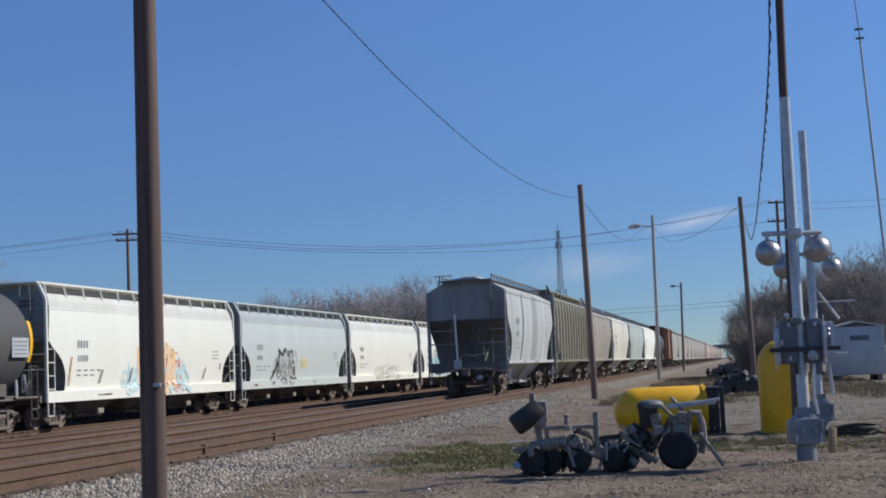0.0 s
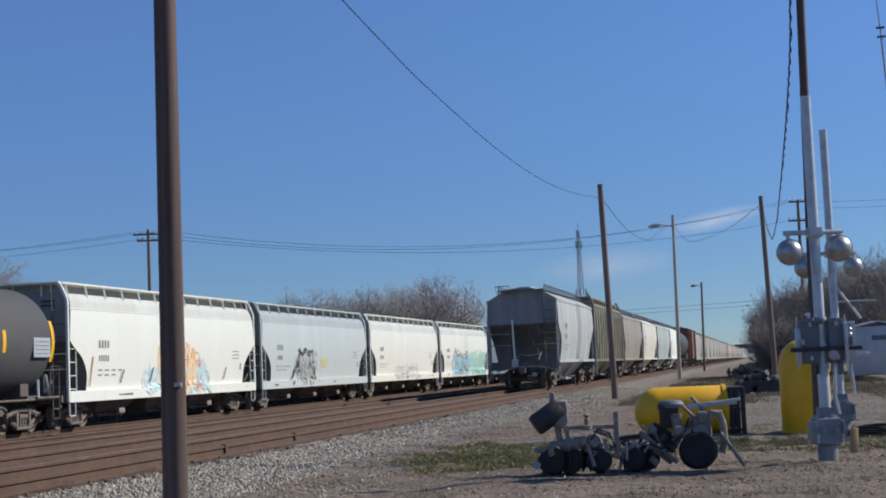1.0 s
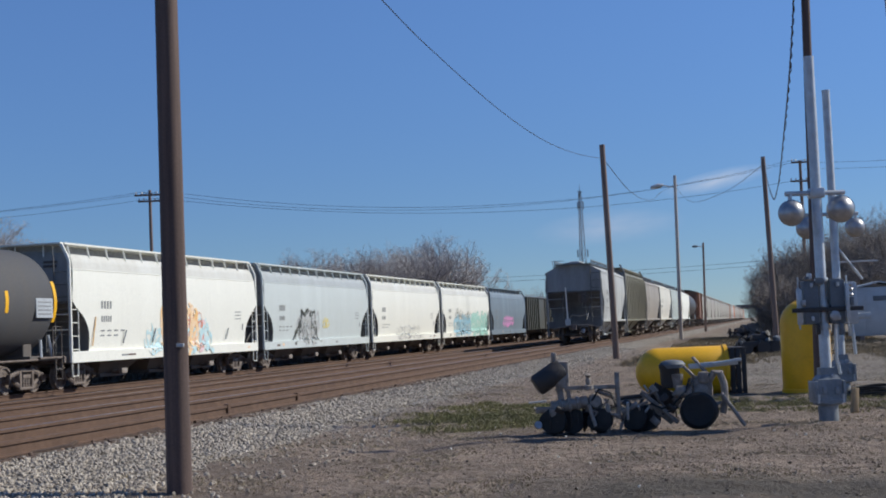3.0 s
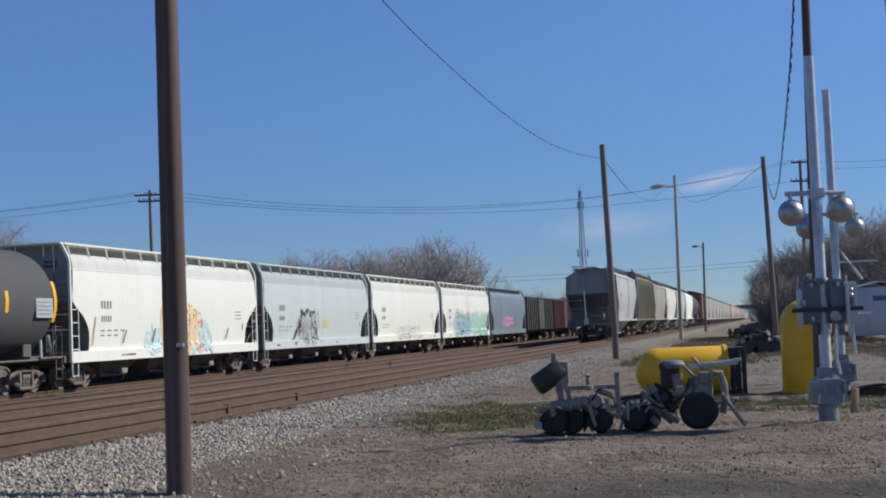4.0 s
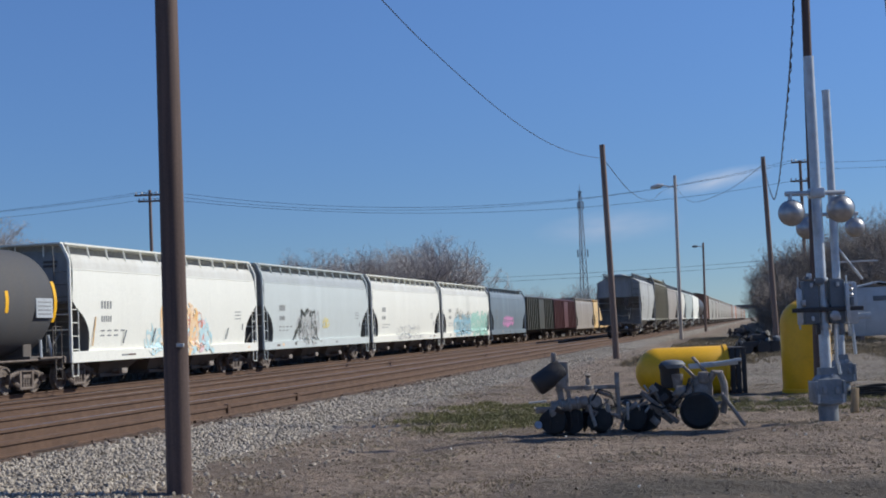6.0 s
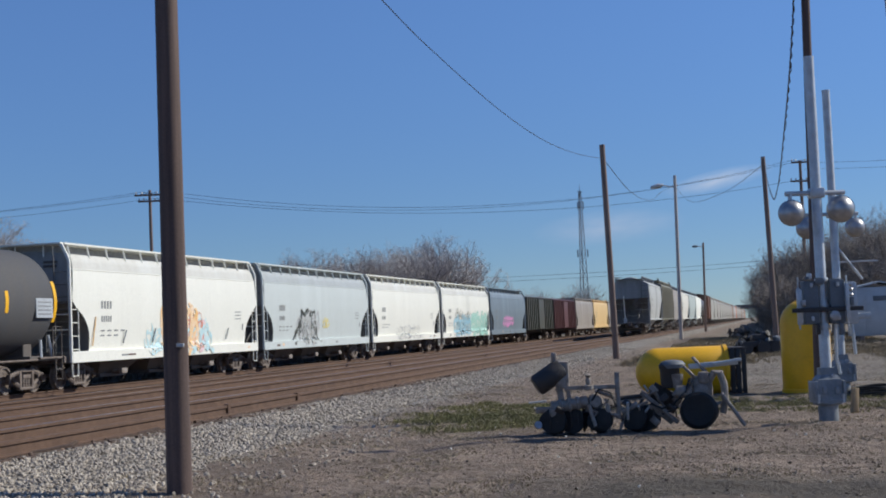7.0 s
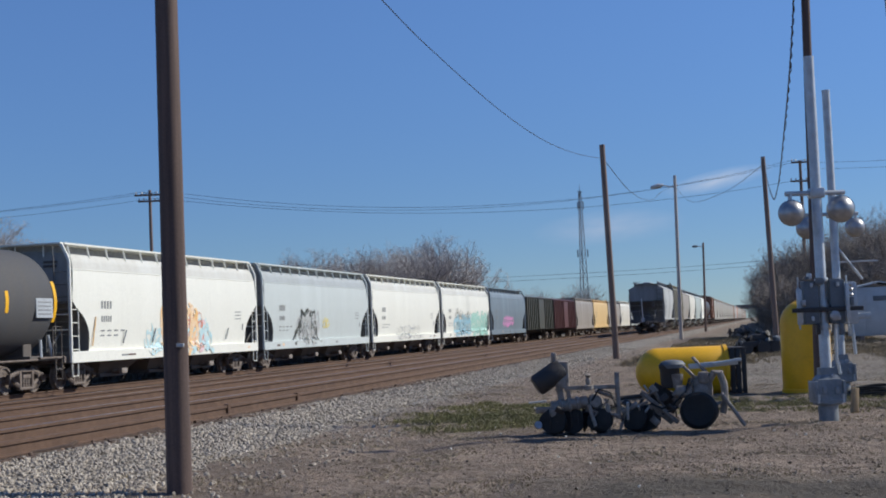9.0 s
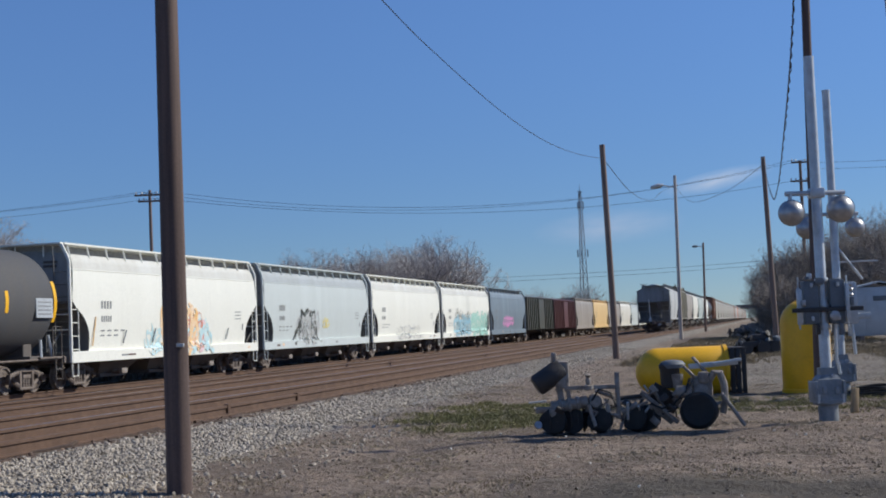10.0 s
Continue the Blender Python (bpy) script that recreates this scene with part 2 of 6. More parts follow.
def ground_material():
    m = bpy.data.materials.new("yard_ground")
    m.use_nodes = True
    t = m.node_tree
    n, l = t.nodes, t.links
    b = n["Principled BSDF"]
    b.inputs["Roughness"].default_value = 0.95
    co = n.new("ShaderNodeTexCoord")
    sep = n.new("ShaderNodeSeparateXYZ")
    l.new(co.outputs["Object"], sep.inputs[0])

    def noise_of(scale, detail=5, rough=0.6):
        x = n.new("ShaderNodeTexNoise")
        x.inputs["Scale"].default_value, x.inputs["Detail"].default_value, x.inputs["Roughness"].default_value = scale, detail, rough
        l.new(co.outputs["Object"], x.inputs["Vector"])
        return x.outputs[0]

    def ranged(s, a, b_, c=0.0, d=1.0):
        x = n.new("ShaderNodeMapRange")
        for i, v in enumerate((a, b_, c, d)):
            x.inputs[i + 1].default_value = v
        l.new(s, x.inputs[0])
        return x.outputs[0]

    def math_(op, a, b_):
        x = n.new("ShaderNodeMath")
        x.operation = op
        for i, s in enumerate((a, b_)):
            if isinstance(s, (int, float)):
                x.inputs[i].default_value = s
            else:
                l.new(s, x.inputs[i])
        return x.outputs[0]

    def mixed(f, a, b_):
        x = n.new("ShaderNodeMix")
        x.data_type = "RGBA"
        for i, s in ((0, f), (6, a), (7, b_)):
            if isinstance(s, tuple):
                x.inputs[i].default_value = (*s, 1)
            elif isinstance(s, (int, float)):
                x.inputs[i].default_value = s
            else:
                l.new(s, x.inputs[i])
        return x.outputs[2]

    wob = noise_of(0.7, 4)
    v = math_("ADD", sep.outputs[1], math_("MULTIPLY", math_("SUBTRACT", wob, 0.5), 1.6))
    u = sep.outputs[0]
    vor = n.new("ShaderNodeTexVoronoi")
    vor.inputs["Scale"].default_value = 20
    l.new(co.outputs["Object"], vor.inputs["Vector"])
    pebble = mixed(ranged(noise_of(60), 0.35, 0.65), (0.13, 0.115, 0.1), (0.3, 0.27, 0.235))
    dirt = mixed(ranged(noise_of(1.3, 6), 0.38, 0.62), (0.285, 0.21, 0.153), (0.175, 0.125, 0.089))
    dirt = mixed(ranged(noise_of(28, 6, 0.7), 0.5, 0.68), dirt, (0.34, 0.285, 0.225))
    dirt = mixed(ranged(noise_of(9, 6, 0.7), 0.52, 0.7), dirt, (0.125, 0.09, 0.066))
    dirt = mixed(ranged(noise_of(0.45, 5), 0.46, 0.6, 0, 0.75), dirt, (0.13, 0.093, 0.067))
    pale = mixed(ranged(noise_of(4, 6, 0.7), 0.32, 0.68), (0.15, 0.122, 0.095), (0.29, 0.25, 0.205))
    pale = mixed(ranged(noise_of(0.3, 5), 0.45, 0.65, 0, 0.7), pale, (0.13, 0.11, 0.08))
    dirt = mixed(ranged(noise_of(4.5, 7, 0.72), 0.5, 0.6, 0, 0.75), dirt, (0.13, 0.094, 0.069))
    dirt = mixed(ranged(noise_of(8, 7, 0.75), 0.54, 0.64, 0, 0.75), dirt, (0.36, 0.3, 0.235))
    # pale trodden yard far from the track, towards the sheds
    dirt = mixed(math_("MULTIPLY", ranged(u, 23, 32), ranged(sep.outputs[1], 3.0, 1.0)), dirt, pale)
    dirt = mixed(math_("MULTIPLY", ranged(u, 42, 58), ranged(sep.outputs[1], 5.5, 3.5)), dirt, mixed(ranged(noise_of(0.8, 5), 0.4, 0.6), (0.16, 0.128, 0.09), (0.22, 0.18, 0.14)))
    # green patch
    gx = math_("MULTIPLY", math_("SUBTRACT", u, 23.6), 0.25)
    gy = math_("MULTIPLY", math_("SUBTRACT", sep.outputs[1], 4.3), 0.55)
    gr = math_("SQRT", math_("ADD", math_("MULTIPLY", gx, gx), math_("MULTIPLY", gy, gy)), 0)
    green = math_("MULTIPLY", ranged(gr, 1.1, 0.5), ranged(noise_of(2.6, 5), 0.34, 0.52))
    soil = mixed(math_("MULTIPLY", green, 0.75), dirt, (0.14, 0.125, 0.055))
    # dark strip of shadow across the near yard, put into the soil colour
    shadow_strip = math_("MULTIPLY", ranged(math_("ABSOLUTE", math_("SUBTRACT", u, math_("ADD", 12.2, math_("MULTIPLY", wob, 1.0))), 0), 1.4, 0.5), ranged(sep.outputs[1], 2.8, 1.4))
    soil = mixed(math_("MULTIPLY", shadow_strip, 0.85), soil, (0.06, 0.05, 0.035))
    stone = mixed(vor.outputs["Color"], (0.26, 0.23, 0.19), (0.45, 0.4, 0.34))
    # shade between the stones, put into the colour at the cell edges
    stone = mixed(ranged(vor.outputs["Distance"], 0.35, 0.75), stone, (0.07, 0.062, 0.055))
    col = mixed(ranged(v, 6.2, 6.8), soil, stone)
    rusty = mixed(ranged(noise_of(14, 6), 0.4, 0.65), (0.135, 0.088, 0.064), (0.085, 0.058, 0.044))
    col = mixed(ranged(v, 8.15, 8.45), col, rusty)
    far_side = mixed(ranged(noise_of(3, 5), 0.4, 0.6), (0.12, 0.09, 0.065), (0.17, 0.14, 0.09))
    col = mixed(ranged(v, 26, 28), col, far_side)
    l.new(col, b.inputs["Base Color"])
    bp = n.new("ShaderNodeBump")
    bp.inputs["Strength"].default_value, bp.inputs["Distance"].default_value = 0.8, 0.06
    l.new(math_("ADD", math_("ADD", noise_of(24, 6, 0.7), math_("MULTIPLY", noise_of(5, 5, 0.65), 3.0)), math_("MULTIPLY", vor.outputs["Distance"], -0.5)), bp.inputs["Height"])
    l.new(bp.outputs[0], b.inputs["Normal"])
    return m


def build_ground():
    us = [-900, -200, -60, -20] + [-8 + 0.6 * i for i in range(29)] + [9.4 + 0.13 * i for i in range(150)] + [28.9 + 0.3 * i for i in range(117)] + [64 + 4 * i for i in range(40)] + [240, 300, 400, 600, 1000, 1800, 4000]
    vs = [-2500, -900, -300, -100, -50, -30, -20] + [-14 + 0.5 * i for i in range(16)] + [-6 + 0.14 * i for i in range(88)] + [6.32 + 0.28 * i for i in range(32)] + [15.4 + 0.7 * i for i in range(22)] + [32, 36, 42, 60, 100, 300, 900, 2500]
    verts, faces = [], []
    for u in us:
        for v in vs:
            z = land(v) + relief(u, v)
            verts.append((u, v, z))
    w = len(vs)
    for i in range(len(us) - 1):
        for j in range(w - 1):
            faces.append((i * w + j, (i + 1) * w + j, (i + 1) * w + j + 1, i * w + j + 1))
    me = bpy.data.meshes.new("ground")
    me.from_pydata(verts, [], faces)
    me.materials.append(ground_material())
    for p in me.polygons:
        p.use_smooth = True
    ob = new("ground", me)
    ob.matrix_basis = RAILWAY
    tagged(ob, "brown dirt yard with grey ballast along the railway", "ground", kind="structure")


build_ground()

# ---- tracks ----


def rail_mesh(name, u0, u1):
    bm = B()
    half = [(0.07, -0.172), (0.07, -0.16), (0.012, -0.14), (0.010, -0.05), (0.036, -0.04), (0.036, -0.006), (0.028, 0.0)]
    prof = half + [(-y, z) for y, z in half[::-1]]
    n = len(prof)
    us = [u0 + (u1 - u0) * k / 8 for k in range(9)]
    rings = [[bm.verts.new((u, y, z)) for y, z in prof] for u in us]
    for a, b in zip(rings, rings[1:]):
        for i in range(n - 1):
            f = bm.faces.new((a[i], a[i + 1], b[i + 1], b[i]))
            f.material_index = 1 if i == 6 else 0
    return mesh_of(bm, name)


def build_track(name, v, z, label, u0, u1, tie_u0, tie_count):
    tr = thing(name, RAILWAY @ pose(0, v, z), label, "railway track", kind="structure")
    me = rail_mesh("rail", u0, u1)
    for y in (-0.754, 0.754):
        part("rail", me, (RUST, HEAD), tr, "rust-brown steel rail with a worn head", m=pose(0, y, 0))
    bm = B()
    box(bm, -0.115, 0.115, -1.3, 1.3, -0.35, -0.168, 0.012)
    tie = mesh_of(bm, "tie")
    rnd = random.Random(int(v * 10))
    for i in range(tie_count):
        part("tie", tie, TIE, tr, m=pose(tie_u0 + 0.53 * i, rnd.uniform(-0.13, 0.13), rnd.uniform(-0.03, 0.004), 0, 0, rnd.uniform(-2.5, 2.5)))
    return tr


track_near = build_track("track_1", NEAR_V, NEAR_Z, "rusty railway track on brown ballast", -60, 1400, 6, 150)
build_track("track_2", MID_V, MID_Z, "rusty empty siding track", -60, 1400, 10, 120)
build_track("track_3", FAR_V, FAR_Z, "rusty track under the standing train", -60, 1400, 20, 100)


def spare_rail():
    """Rusty rails laid end to end on the ballast against the tie ends."""
    r = thing("spare_rail", RAILWAY @ pose(0, 8.58, 0.425), "rust-brown spare rail lying on the ballast", "rail")
    part("rail_bar", rail_mesh("rail_bar", -40, 320), (RUST, RUST), r)
    for u in (21.7, 25.2):
        part("joint_bar", mesh_of(box(B(), -0.06, 0.06, -0.05, 0.03, -0.12, 0.02, 0.01), "joint_bar"), RUST, r, "black joint bar on the rail", m=pose(u, 0, 0))


spare_rail()
# ---- rolling stock: local x along the track, z = 0 on the rail head ----
PROFILES = {
    "round": [(1.42, 1.12), (1.47, 1.6), (1.52, 2.2), (1.545, 2.8), (1.54, 3.4), (1.515, 3.84), (1.44, 4.16), (1.3, 4.33), (0.6, 4.42), (0.0, 4.45)],
    "barrel": [(1.36, 1.12), (1.45, 1.6), (1.53, 2.2), (1.56, 2.8), (1.545, 3.3), (1.52, 3.6), (1.49, 3.86), (0.97, 4.15), (0.46, 4.35), (0.0, 4.38)],
    "flat": [(1.50, 1.12), (1.53, 1.7), (1.54, 2.2), (1.545, 2.8), (1.54, 3.4), (1.52, 3.85), (1.46, 4.12), (1.05, 4.28), (0.55, 4.36), (0.0, 4.40)],
}


def side_y(z, kind):
    pr = PROFILES[kind]
    for (ya, za), (yb, zb) in zip(pr, pr[1:]):
        if z <= zb:
            return ya + (yb - ya) * max(0.0, (z - za) / (zb - za))
    return 0.0


def inset_at(z, depth):
    """How far the end sheet stands back from the car's end: a little at the top, far at the slope sheet."""
    if z > 2.7:
        return 0.06 + 0.2 * ((z - 2.7) / 1.5) ** 1.5
    k = min(1.0, (2.7 - z) / 1.15)
    return 0.06 + depth * (1 - (1 - k) ** 2) ** 0.85


def body_mesh(L, kind, depth):
    """Shell of a covered hopper: curved sides, low roof and end sheets that slope inwards towards the bottom."""
    bm = B()
    pr = []
    src = PROFILES[kind]
    for (ya, za), (yb, zb) in zip(src, src[1:]):
        for k in range(3):
            pr.append((ya + (yb - ya) * k / 3, za + (zb - za) * k / 3))
    pr.append(src[-1])
    grid = {}
    steps = 7
    for s in (-1, 1):
        for i, (y, z) in enumerate(pr):
            if y == 0 and s == 1:
                for k in range(steps):
                    grid[s, i, k] = grid[-1, i, k]
                continue
            e = L / 2 - inset_at(z, depth)
            for k in range(steps):
                grid[s, i, k] = bm.verts.new((-e + 2 * e * k / (steps - 1), s * y, z))
    n = len(pr)
    for s in (-1, 1):
        for i in range(n - 1):
            for k in range(steps - 1):
                q = [grid[s, i, k], grid[s, i, k + 1], grid[s, i + 1, k + 1], grid[s, i + 1, k]]
                q = list(dict.fromkeys(q))
                f = bm.faces.new(q if s == -1 else q[::-1])
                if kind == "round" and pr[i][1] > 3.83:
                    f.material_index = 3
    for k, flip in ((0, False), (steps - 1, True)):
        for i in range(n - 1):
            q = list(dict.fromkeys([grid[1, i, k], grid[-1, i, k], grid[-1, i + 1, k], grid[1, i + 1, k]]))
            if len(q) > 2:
                # end faces get the shade-darkened colours, the darker one in the lower recess
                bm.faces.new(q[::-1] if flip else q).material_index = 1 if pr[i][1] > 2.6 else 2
    q = [grid[-1, 0, k] for k in range(steps)] + [grid[1, 0, k] for k in range(steps - 1, -1, -1)]
    bm.faces.new(q[::-1])
    return mesh_of(bm, "body", True)


def wheelset_mesh():
    bm = B()
    q = pose(0, 0, 0, 90)
    for y in (-0.754, 0.754):
        s = 1 if y < 0 else -1
        lathe(bm, [(0, -0.07), (0.13, -0.075), (0.14, -0.02), (0.34, -0.01), (0.37, -0.06), (0.42, -0.065), (0.425, 0.05), (0.455, 0.06), (0.45, 0.09), (0.36, 0.085), (0.34, 0.03), (0.1, 0.03), (0, 0.03)], 20,
              pose(0, y, 0, 90 if s < 0 else -90))
        for a in range(4):
            w = a * math.pi / 2
            rod(bm, (0.24 * math.cos(w), y - s * 0.03, 0.24 * math.sin(w)), (0.24 * math.cos(w), y + s * 0.0, 0.24 * math.sin(w)), 0.05, 0.05, 6)
    rod(bm, (0, -1.0, 0), (0, 1.0, 0), 0.085, 0.085, 10)
    return mesh_of(bm, "wheelset", True)


def side_frame_mesh():
    """Cast side frame with two bearing boxes and a spring opening."""
    bm = B()
    y0, y1 = -0.07, 0.07
    for x in (-0.84, 0.84):
        box(bm, x - 0.15, x + 0.15, y0, y1, -0.14, 0.17, 0.02)
        lathe(bm, [(0, -0.06), (0.1, -0.06), (0.115, 0), (0.115, 0.06)], 10, pose(x, y0 - 0.04, 0, 90))
    for s in (-1, 1):
        rod(bm, (s * 0.84, 0, 0.12), (s * 0.3, 0, 0.25), 0.075, 0.085, 6)
        rod(bm, (s * 0.74, 0, -0.04), (s * 0.3, 0, -0.26), 0.065, 0.075, 6)
        box(bm, s * 0.36 - 0.06, s * 0.36 + 0.06, y0, y1, -0.27, 0.26, 0.015)
    box(bm, -0.42, 0.42, y0, y1, 0.2, 0.31, 0.02)
    box(bm, -0.42, 0.42, y0, y1, -0.33, -0.24, 0.02)
    for x in (-0.15, 0, 0.15):
        lathe(bm, [(0.06, -0.24), (0.07, -0.2), (0.055, -0.16), (0.07, -0.12), (0.055, -0.08), (0.07, -0.03), (0.06, 0.0)], 8, pose(x, 0, 0))
    box(bm, -0.24, 0.24, -0.08, 0.08, 0.0, 0.13, 0.02)
    return mesh_of(bm, "side_frame", True)


SHARED = {}


def shared(key, make):
    if key not in SHARED:
        SHARED[key] = make()
    return SHARED[key]


def truck(car, x):
    tk = part("truck", shared("bolster", lambda: mesh_of(box(box(B(), -0.2, 0.2, -0.95, 0.95, 0.36, 0.62, 0.03), -0.12, 0.12, -0.3, 0.3, 0.6, 0.86), "truck")), TRUCK, car, m=pose(x, 0, 0))
    for s in (-1, 1):
        part("side_frame", shared("frame", side_frame_mesh), TRUCK, tk, m=pose(0, s * 1.0, 0.45, 0, 0, 0 if s < 0 else 180))
        part("wheelset", shared("wheels", wheelset_mesh), TRUCK, tk, m=pose(s * 0.84, 0, 0.425))
    return tk


def coupler_mesh():
    bm = B()
    box(bm, 0, 0.5, -0.09, 0.09, 0.72, 0.95, 0.02)
    box(bm, 0.42, 0.72, -0.13, 0.13, 0.68, 0.98, 0.04)
    tube(bm, [(0.1, 0.3, 0.75), (0.3, 0.32, 0.5), (0.6, 0.3, 0.45), (0.8, 0.28, 0.6)], 0.025)
    return mesh_of(bm, "coupler", True)


def ladder_mesh(z0, z1, w, rungs):
    bm = B()
    for y in (0, w):
        rod(bm, (y, 0, z0), (y, 0, z1), 0.022, 0.022, 6)
    for i in range(rungs):
        z = z0 + (z1 - z0) * (i + 0.5) / rungs
        rod(bm, (0, 0, z), (w, 0, z), 0.016, 0.016, 5)
    return mesh_of(bm, "ladder")


def walkway_mesh(L, half=1.28):
    """Running boards along both eaves with slanted brackets, a web under each, and a crossover at each end."""
    bm = B()
    n = int(L / 1.39)
    for s in (-1, 1):
        y = s * half
        box(bm, -L / 2 + 0.1, L / 2 - 0.1, y - 0.025, y + 0.025, 4.63, 4.69)
        box(bm, -L / 2 + 0.1, L / 2 - 0.1, min(y - s * 0.03, y - s * 0.58), max(y - s * 0.03, y - s * 0.58), 4.61, 4.64)
        for i in range(n + 1):
            x = -L / 2 + 0.3 + (L - 0.6) * i / n
            rod(bm, (x, y, 4.64), (x, y + s * 0.1, 4.2), 0.034, 0.034, 4)
            rod(bm, (x, y - s * 0.5, 4.3), (x, y - s * 0.5, 4.62), 0.025, 0.025, 4)
    for x in (-L / 2 + 0.2, L / 2 - 0.2):
        box(bm, x - 0.3, x + 0.3, -half + 0.03, half - 0.03, 4.645, 4.69)
        for y in (-0.5, 0.5):
            rod(bm, (x, y, 4.26), (x, y, 4.65), 0.03, 0.03, 4)
    return mesh_of(bm, "roof_walkway")


def coaming_mesh(L, half):
    bm = B()
    for s in (-1, 1):
        box(bm, -L / 2 + 0.5, L / 2 - 0.5, s * (half - 0.45) - 0.02, s * (half - 0.45) + 0.02, 4.3, 4.6)
    for x in (-L / 2 + 0.42, L / 2 - 0.42):
        box(bm, x - 0.02, x + 0.02, -half + 0.1, half - 0.1, 4.3, 4.64)
    return mesh_of(bm, "hatch_coaming")


def dense_rail_mesh(L, half):
    """Raised roof walk with close-set stanchions along both edges and a small end platform."""
    bm = B()
    n = int(L / 0.62)
    for s in (-1, 1):
        y = s * half
        box(bm, -L / 2 + 0.15, L / 2 - 0.3, y - 0.03, y + 0.03, 4.64, 4.69)
        box(bm, -L / 2 + 0.15, L / 2 - 0.3, min(y, y - s * 0.4), max(y, y - s * 0.4), 4.46, 4.49)
        for i in range(n + 1):
            x = -L / 2 + 0.18 + (L - 0.5) * i / n
            box(bm, x - 0.05, x + 0.05, y - 0.02, y + 0.02, 4.36, 4.64)
    tube(bm, [(-L / 2, half, 4.3), (-L / 2, half + 0.12, 4.68), (-L / 2, half - 0.5, 4.68), (-L / 2, half - 0.5, 4.4)], 0.022)
    box(bm, -L / 2 - 0.05, -L / 2 + 0.5, -half, half, 4.47, 4.5)
    return mesh_of(bm, "roof_walkway")


def corner_post_mesh(kind, s):
    """Bent corner pipe: down from the running board, out to the side, then upright to the sill."""
    if kind == "barrel":
        return mesh_of(box(B(), -0.08, 0.01, s * 1.46 - 0.035, s * 1.46 + 0.035, 0.85, 3.86, 0.01), "corner_post")
    return mesh_of(tube(B(), [(0, s * 1.2, 4.67), (0, s * 1.28, 4.55), (0, s * 1.45, 4.2), (0, s * 1.49, 4.08), (0, s * 1.49, 0.86)], 0.058, 6), "corner_post", True)


def end_rail_mesh(s):
    """Grab rails across half of the end (at x = 0, facing +x)."""
    bm = tube(B(), [(0.02, s * 1.48, 1.9), (0.02, s * 0.45, 1.9), (0.02, s * 0.45, 2.39), (0.02, s * 1.48, 2.39)], 0.024, 5)
    return mesh_of(bm, "end_rail")


def stirrup_mesh(s):
    return mesh_of(tube(B(), [(-0.05, s * 1.49, 0.9), (-0.05, s * 1.49, 0.42), (-0.45, s * 1.49, 0.42), (-0.45, s * 1.49, 0.9)], 0.026), "stirrup")


def hatch_mesh(L):
    bm = B()
    box(bm, -L / 2 + 0.9, L / 2 - 0.9, -0.3, 0.3, 4.28, 4.46, 0.05)
    return mesh_of(bm, "hatch_cover", True)


def bay_mesh(w, steep):
    """One discharge hopper: four sloping sheets and an outlet gate."""
    bm = B()
    top, bot, zt, zb = w / 2, w * 0.24, 1.16, 0.36
    ring = [[bm.verts.new((sx * a, sy * c, z)) for sx, sy in ((-1, -1), (1, -1), (1, 1), (-1, 1))] for a, c, z in ((top, 1.32, zt), (bot, 0.62, zb))]
    for i in range(4):
        j = (i + 1) % 4
        bm.faces.new((ring[0][j], ring[0][i], ring[1][i], ring[1][j]))
    bm.faces.new(ring[1])
    box(bm, -w * 0.26, w * 0.26, -0.75, 0.75, 0.28, 0.4, 0.02)
    rod(bm, (0, -1.05, 0.4), (0, 1.05, 0.4), 0.05, 0.05, 8)
    return mesh_of(bm, "discharge_bay")


def end_frame_mesh():
    """End cage: corner posts, cross rails, end sill and platform (at x = 0, facing +x)."""
    bm = B()
    box(bm, -0.12, 0.0, -1.5, 1.5, 0.84, 1.16)
    box(bm, -0.95, -0.1, -1.45, 1.45, 1.14, 1.19)
    rod(bm, (0.0, -1.46, 2.75), (0.0, 1.46, 2.75), 0.022, 0.022, 5)
    for y in (-0.62, 0.62):
        rod(bm, (-0.02, y, 1.2), (-0.02, y, 2.75), 0.025, 0.025, 5)
        rod(bm, (-0.05, y, 1.2), (-0.95, y * 1.2, 2.0), 0.045, 0.045, 6)
    for i in range(7):
        rod(bm, (0.03, 0.95, 1.35 + 0.4 * i), (0.03, 1.42, 1.35 + 0.4 * i), 0.016, 0.016, 5)
    rod(bm, (0.0, 0.95, 1.1), (0.0, 0.95, 4.3), 0.022, 0.022, 5)
    for y in (-1.3, 1.3):
        tube(bm, [(0.02, y - 0.2, 1.05), (0.02, y - 0.2, 0.55), (0.02, y + 0.2, 0.55), (0.02, y + 0.2, 1.05)], 0.02)
    return mesh_of(bm, "end_frame")


def brake_wheel_mesh():
    bm = B()
    tube(bm, [(0.12, 0.28 * math.cos(a), 0.28 * math.sin(a)) for a in [k * math.pi / 8 for k in range(17)]], 0.022)
    for k in range(4):
        a = k * math.pi / 2
        rod(bm, (0.12, 0, 0), (0.12, 0.28 * math.cos(a), 0.28 * math.sin(a)), 0.016)
    box(bm, -0.1, 0.1, -0.14, 0.14, -0.2, 0.2, 0.03)
    return mesh_of(bm, "brake_wheel")


def rib_mesh(kind, s):
    bm, prev = B(), None
    for z in (1.15, 2.0, 2.8, 3.5, 4.0):
        p = (0, s * (side_y(z, kind) + 0.03), z)
        if prev:
            rod(bm, prev, p, 0.055, 0.055, 4)
        prev = p
    return mesh_of(bm, "side_post")


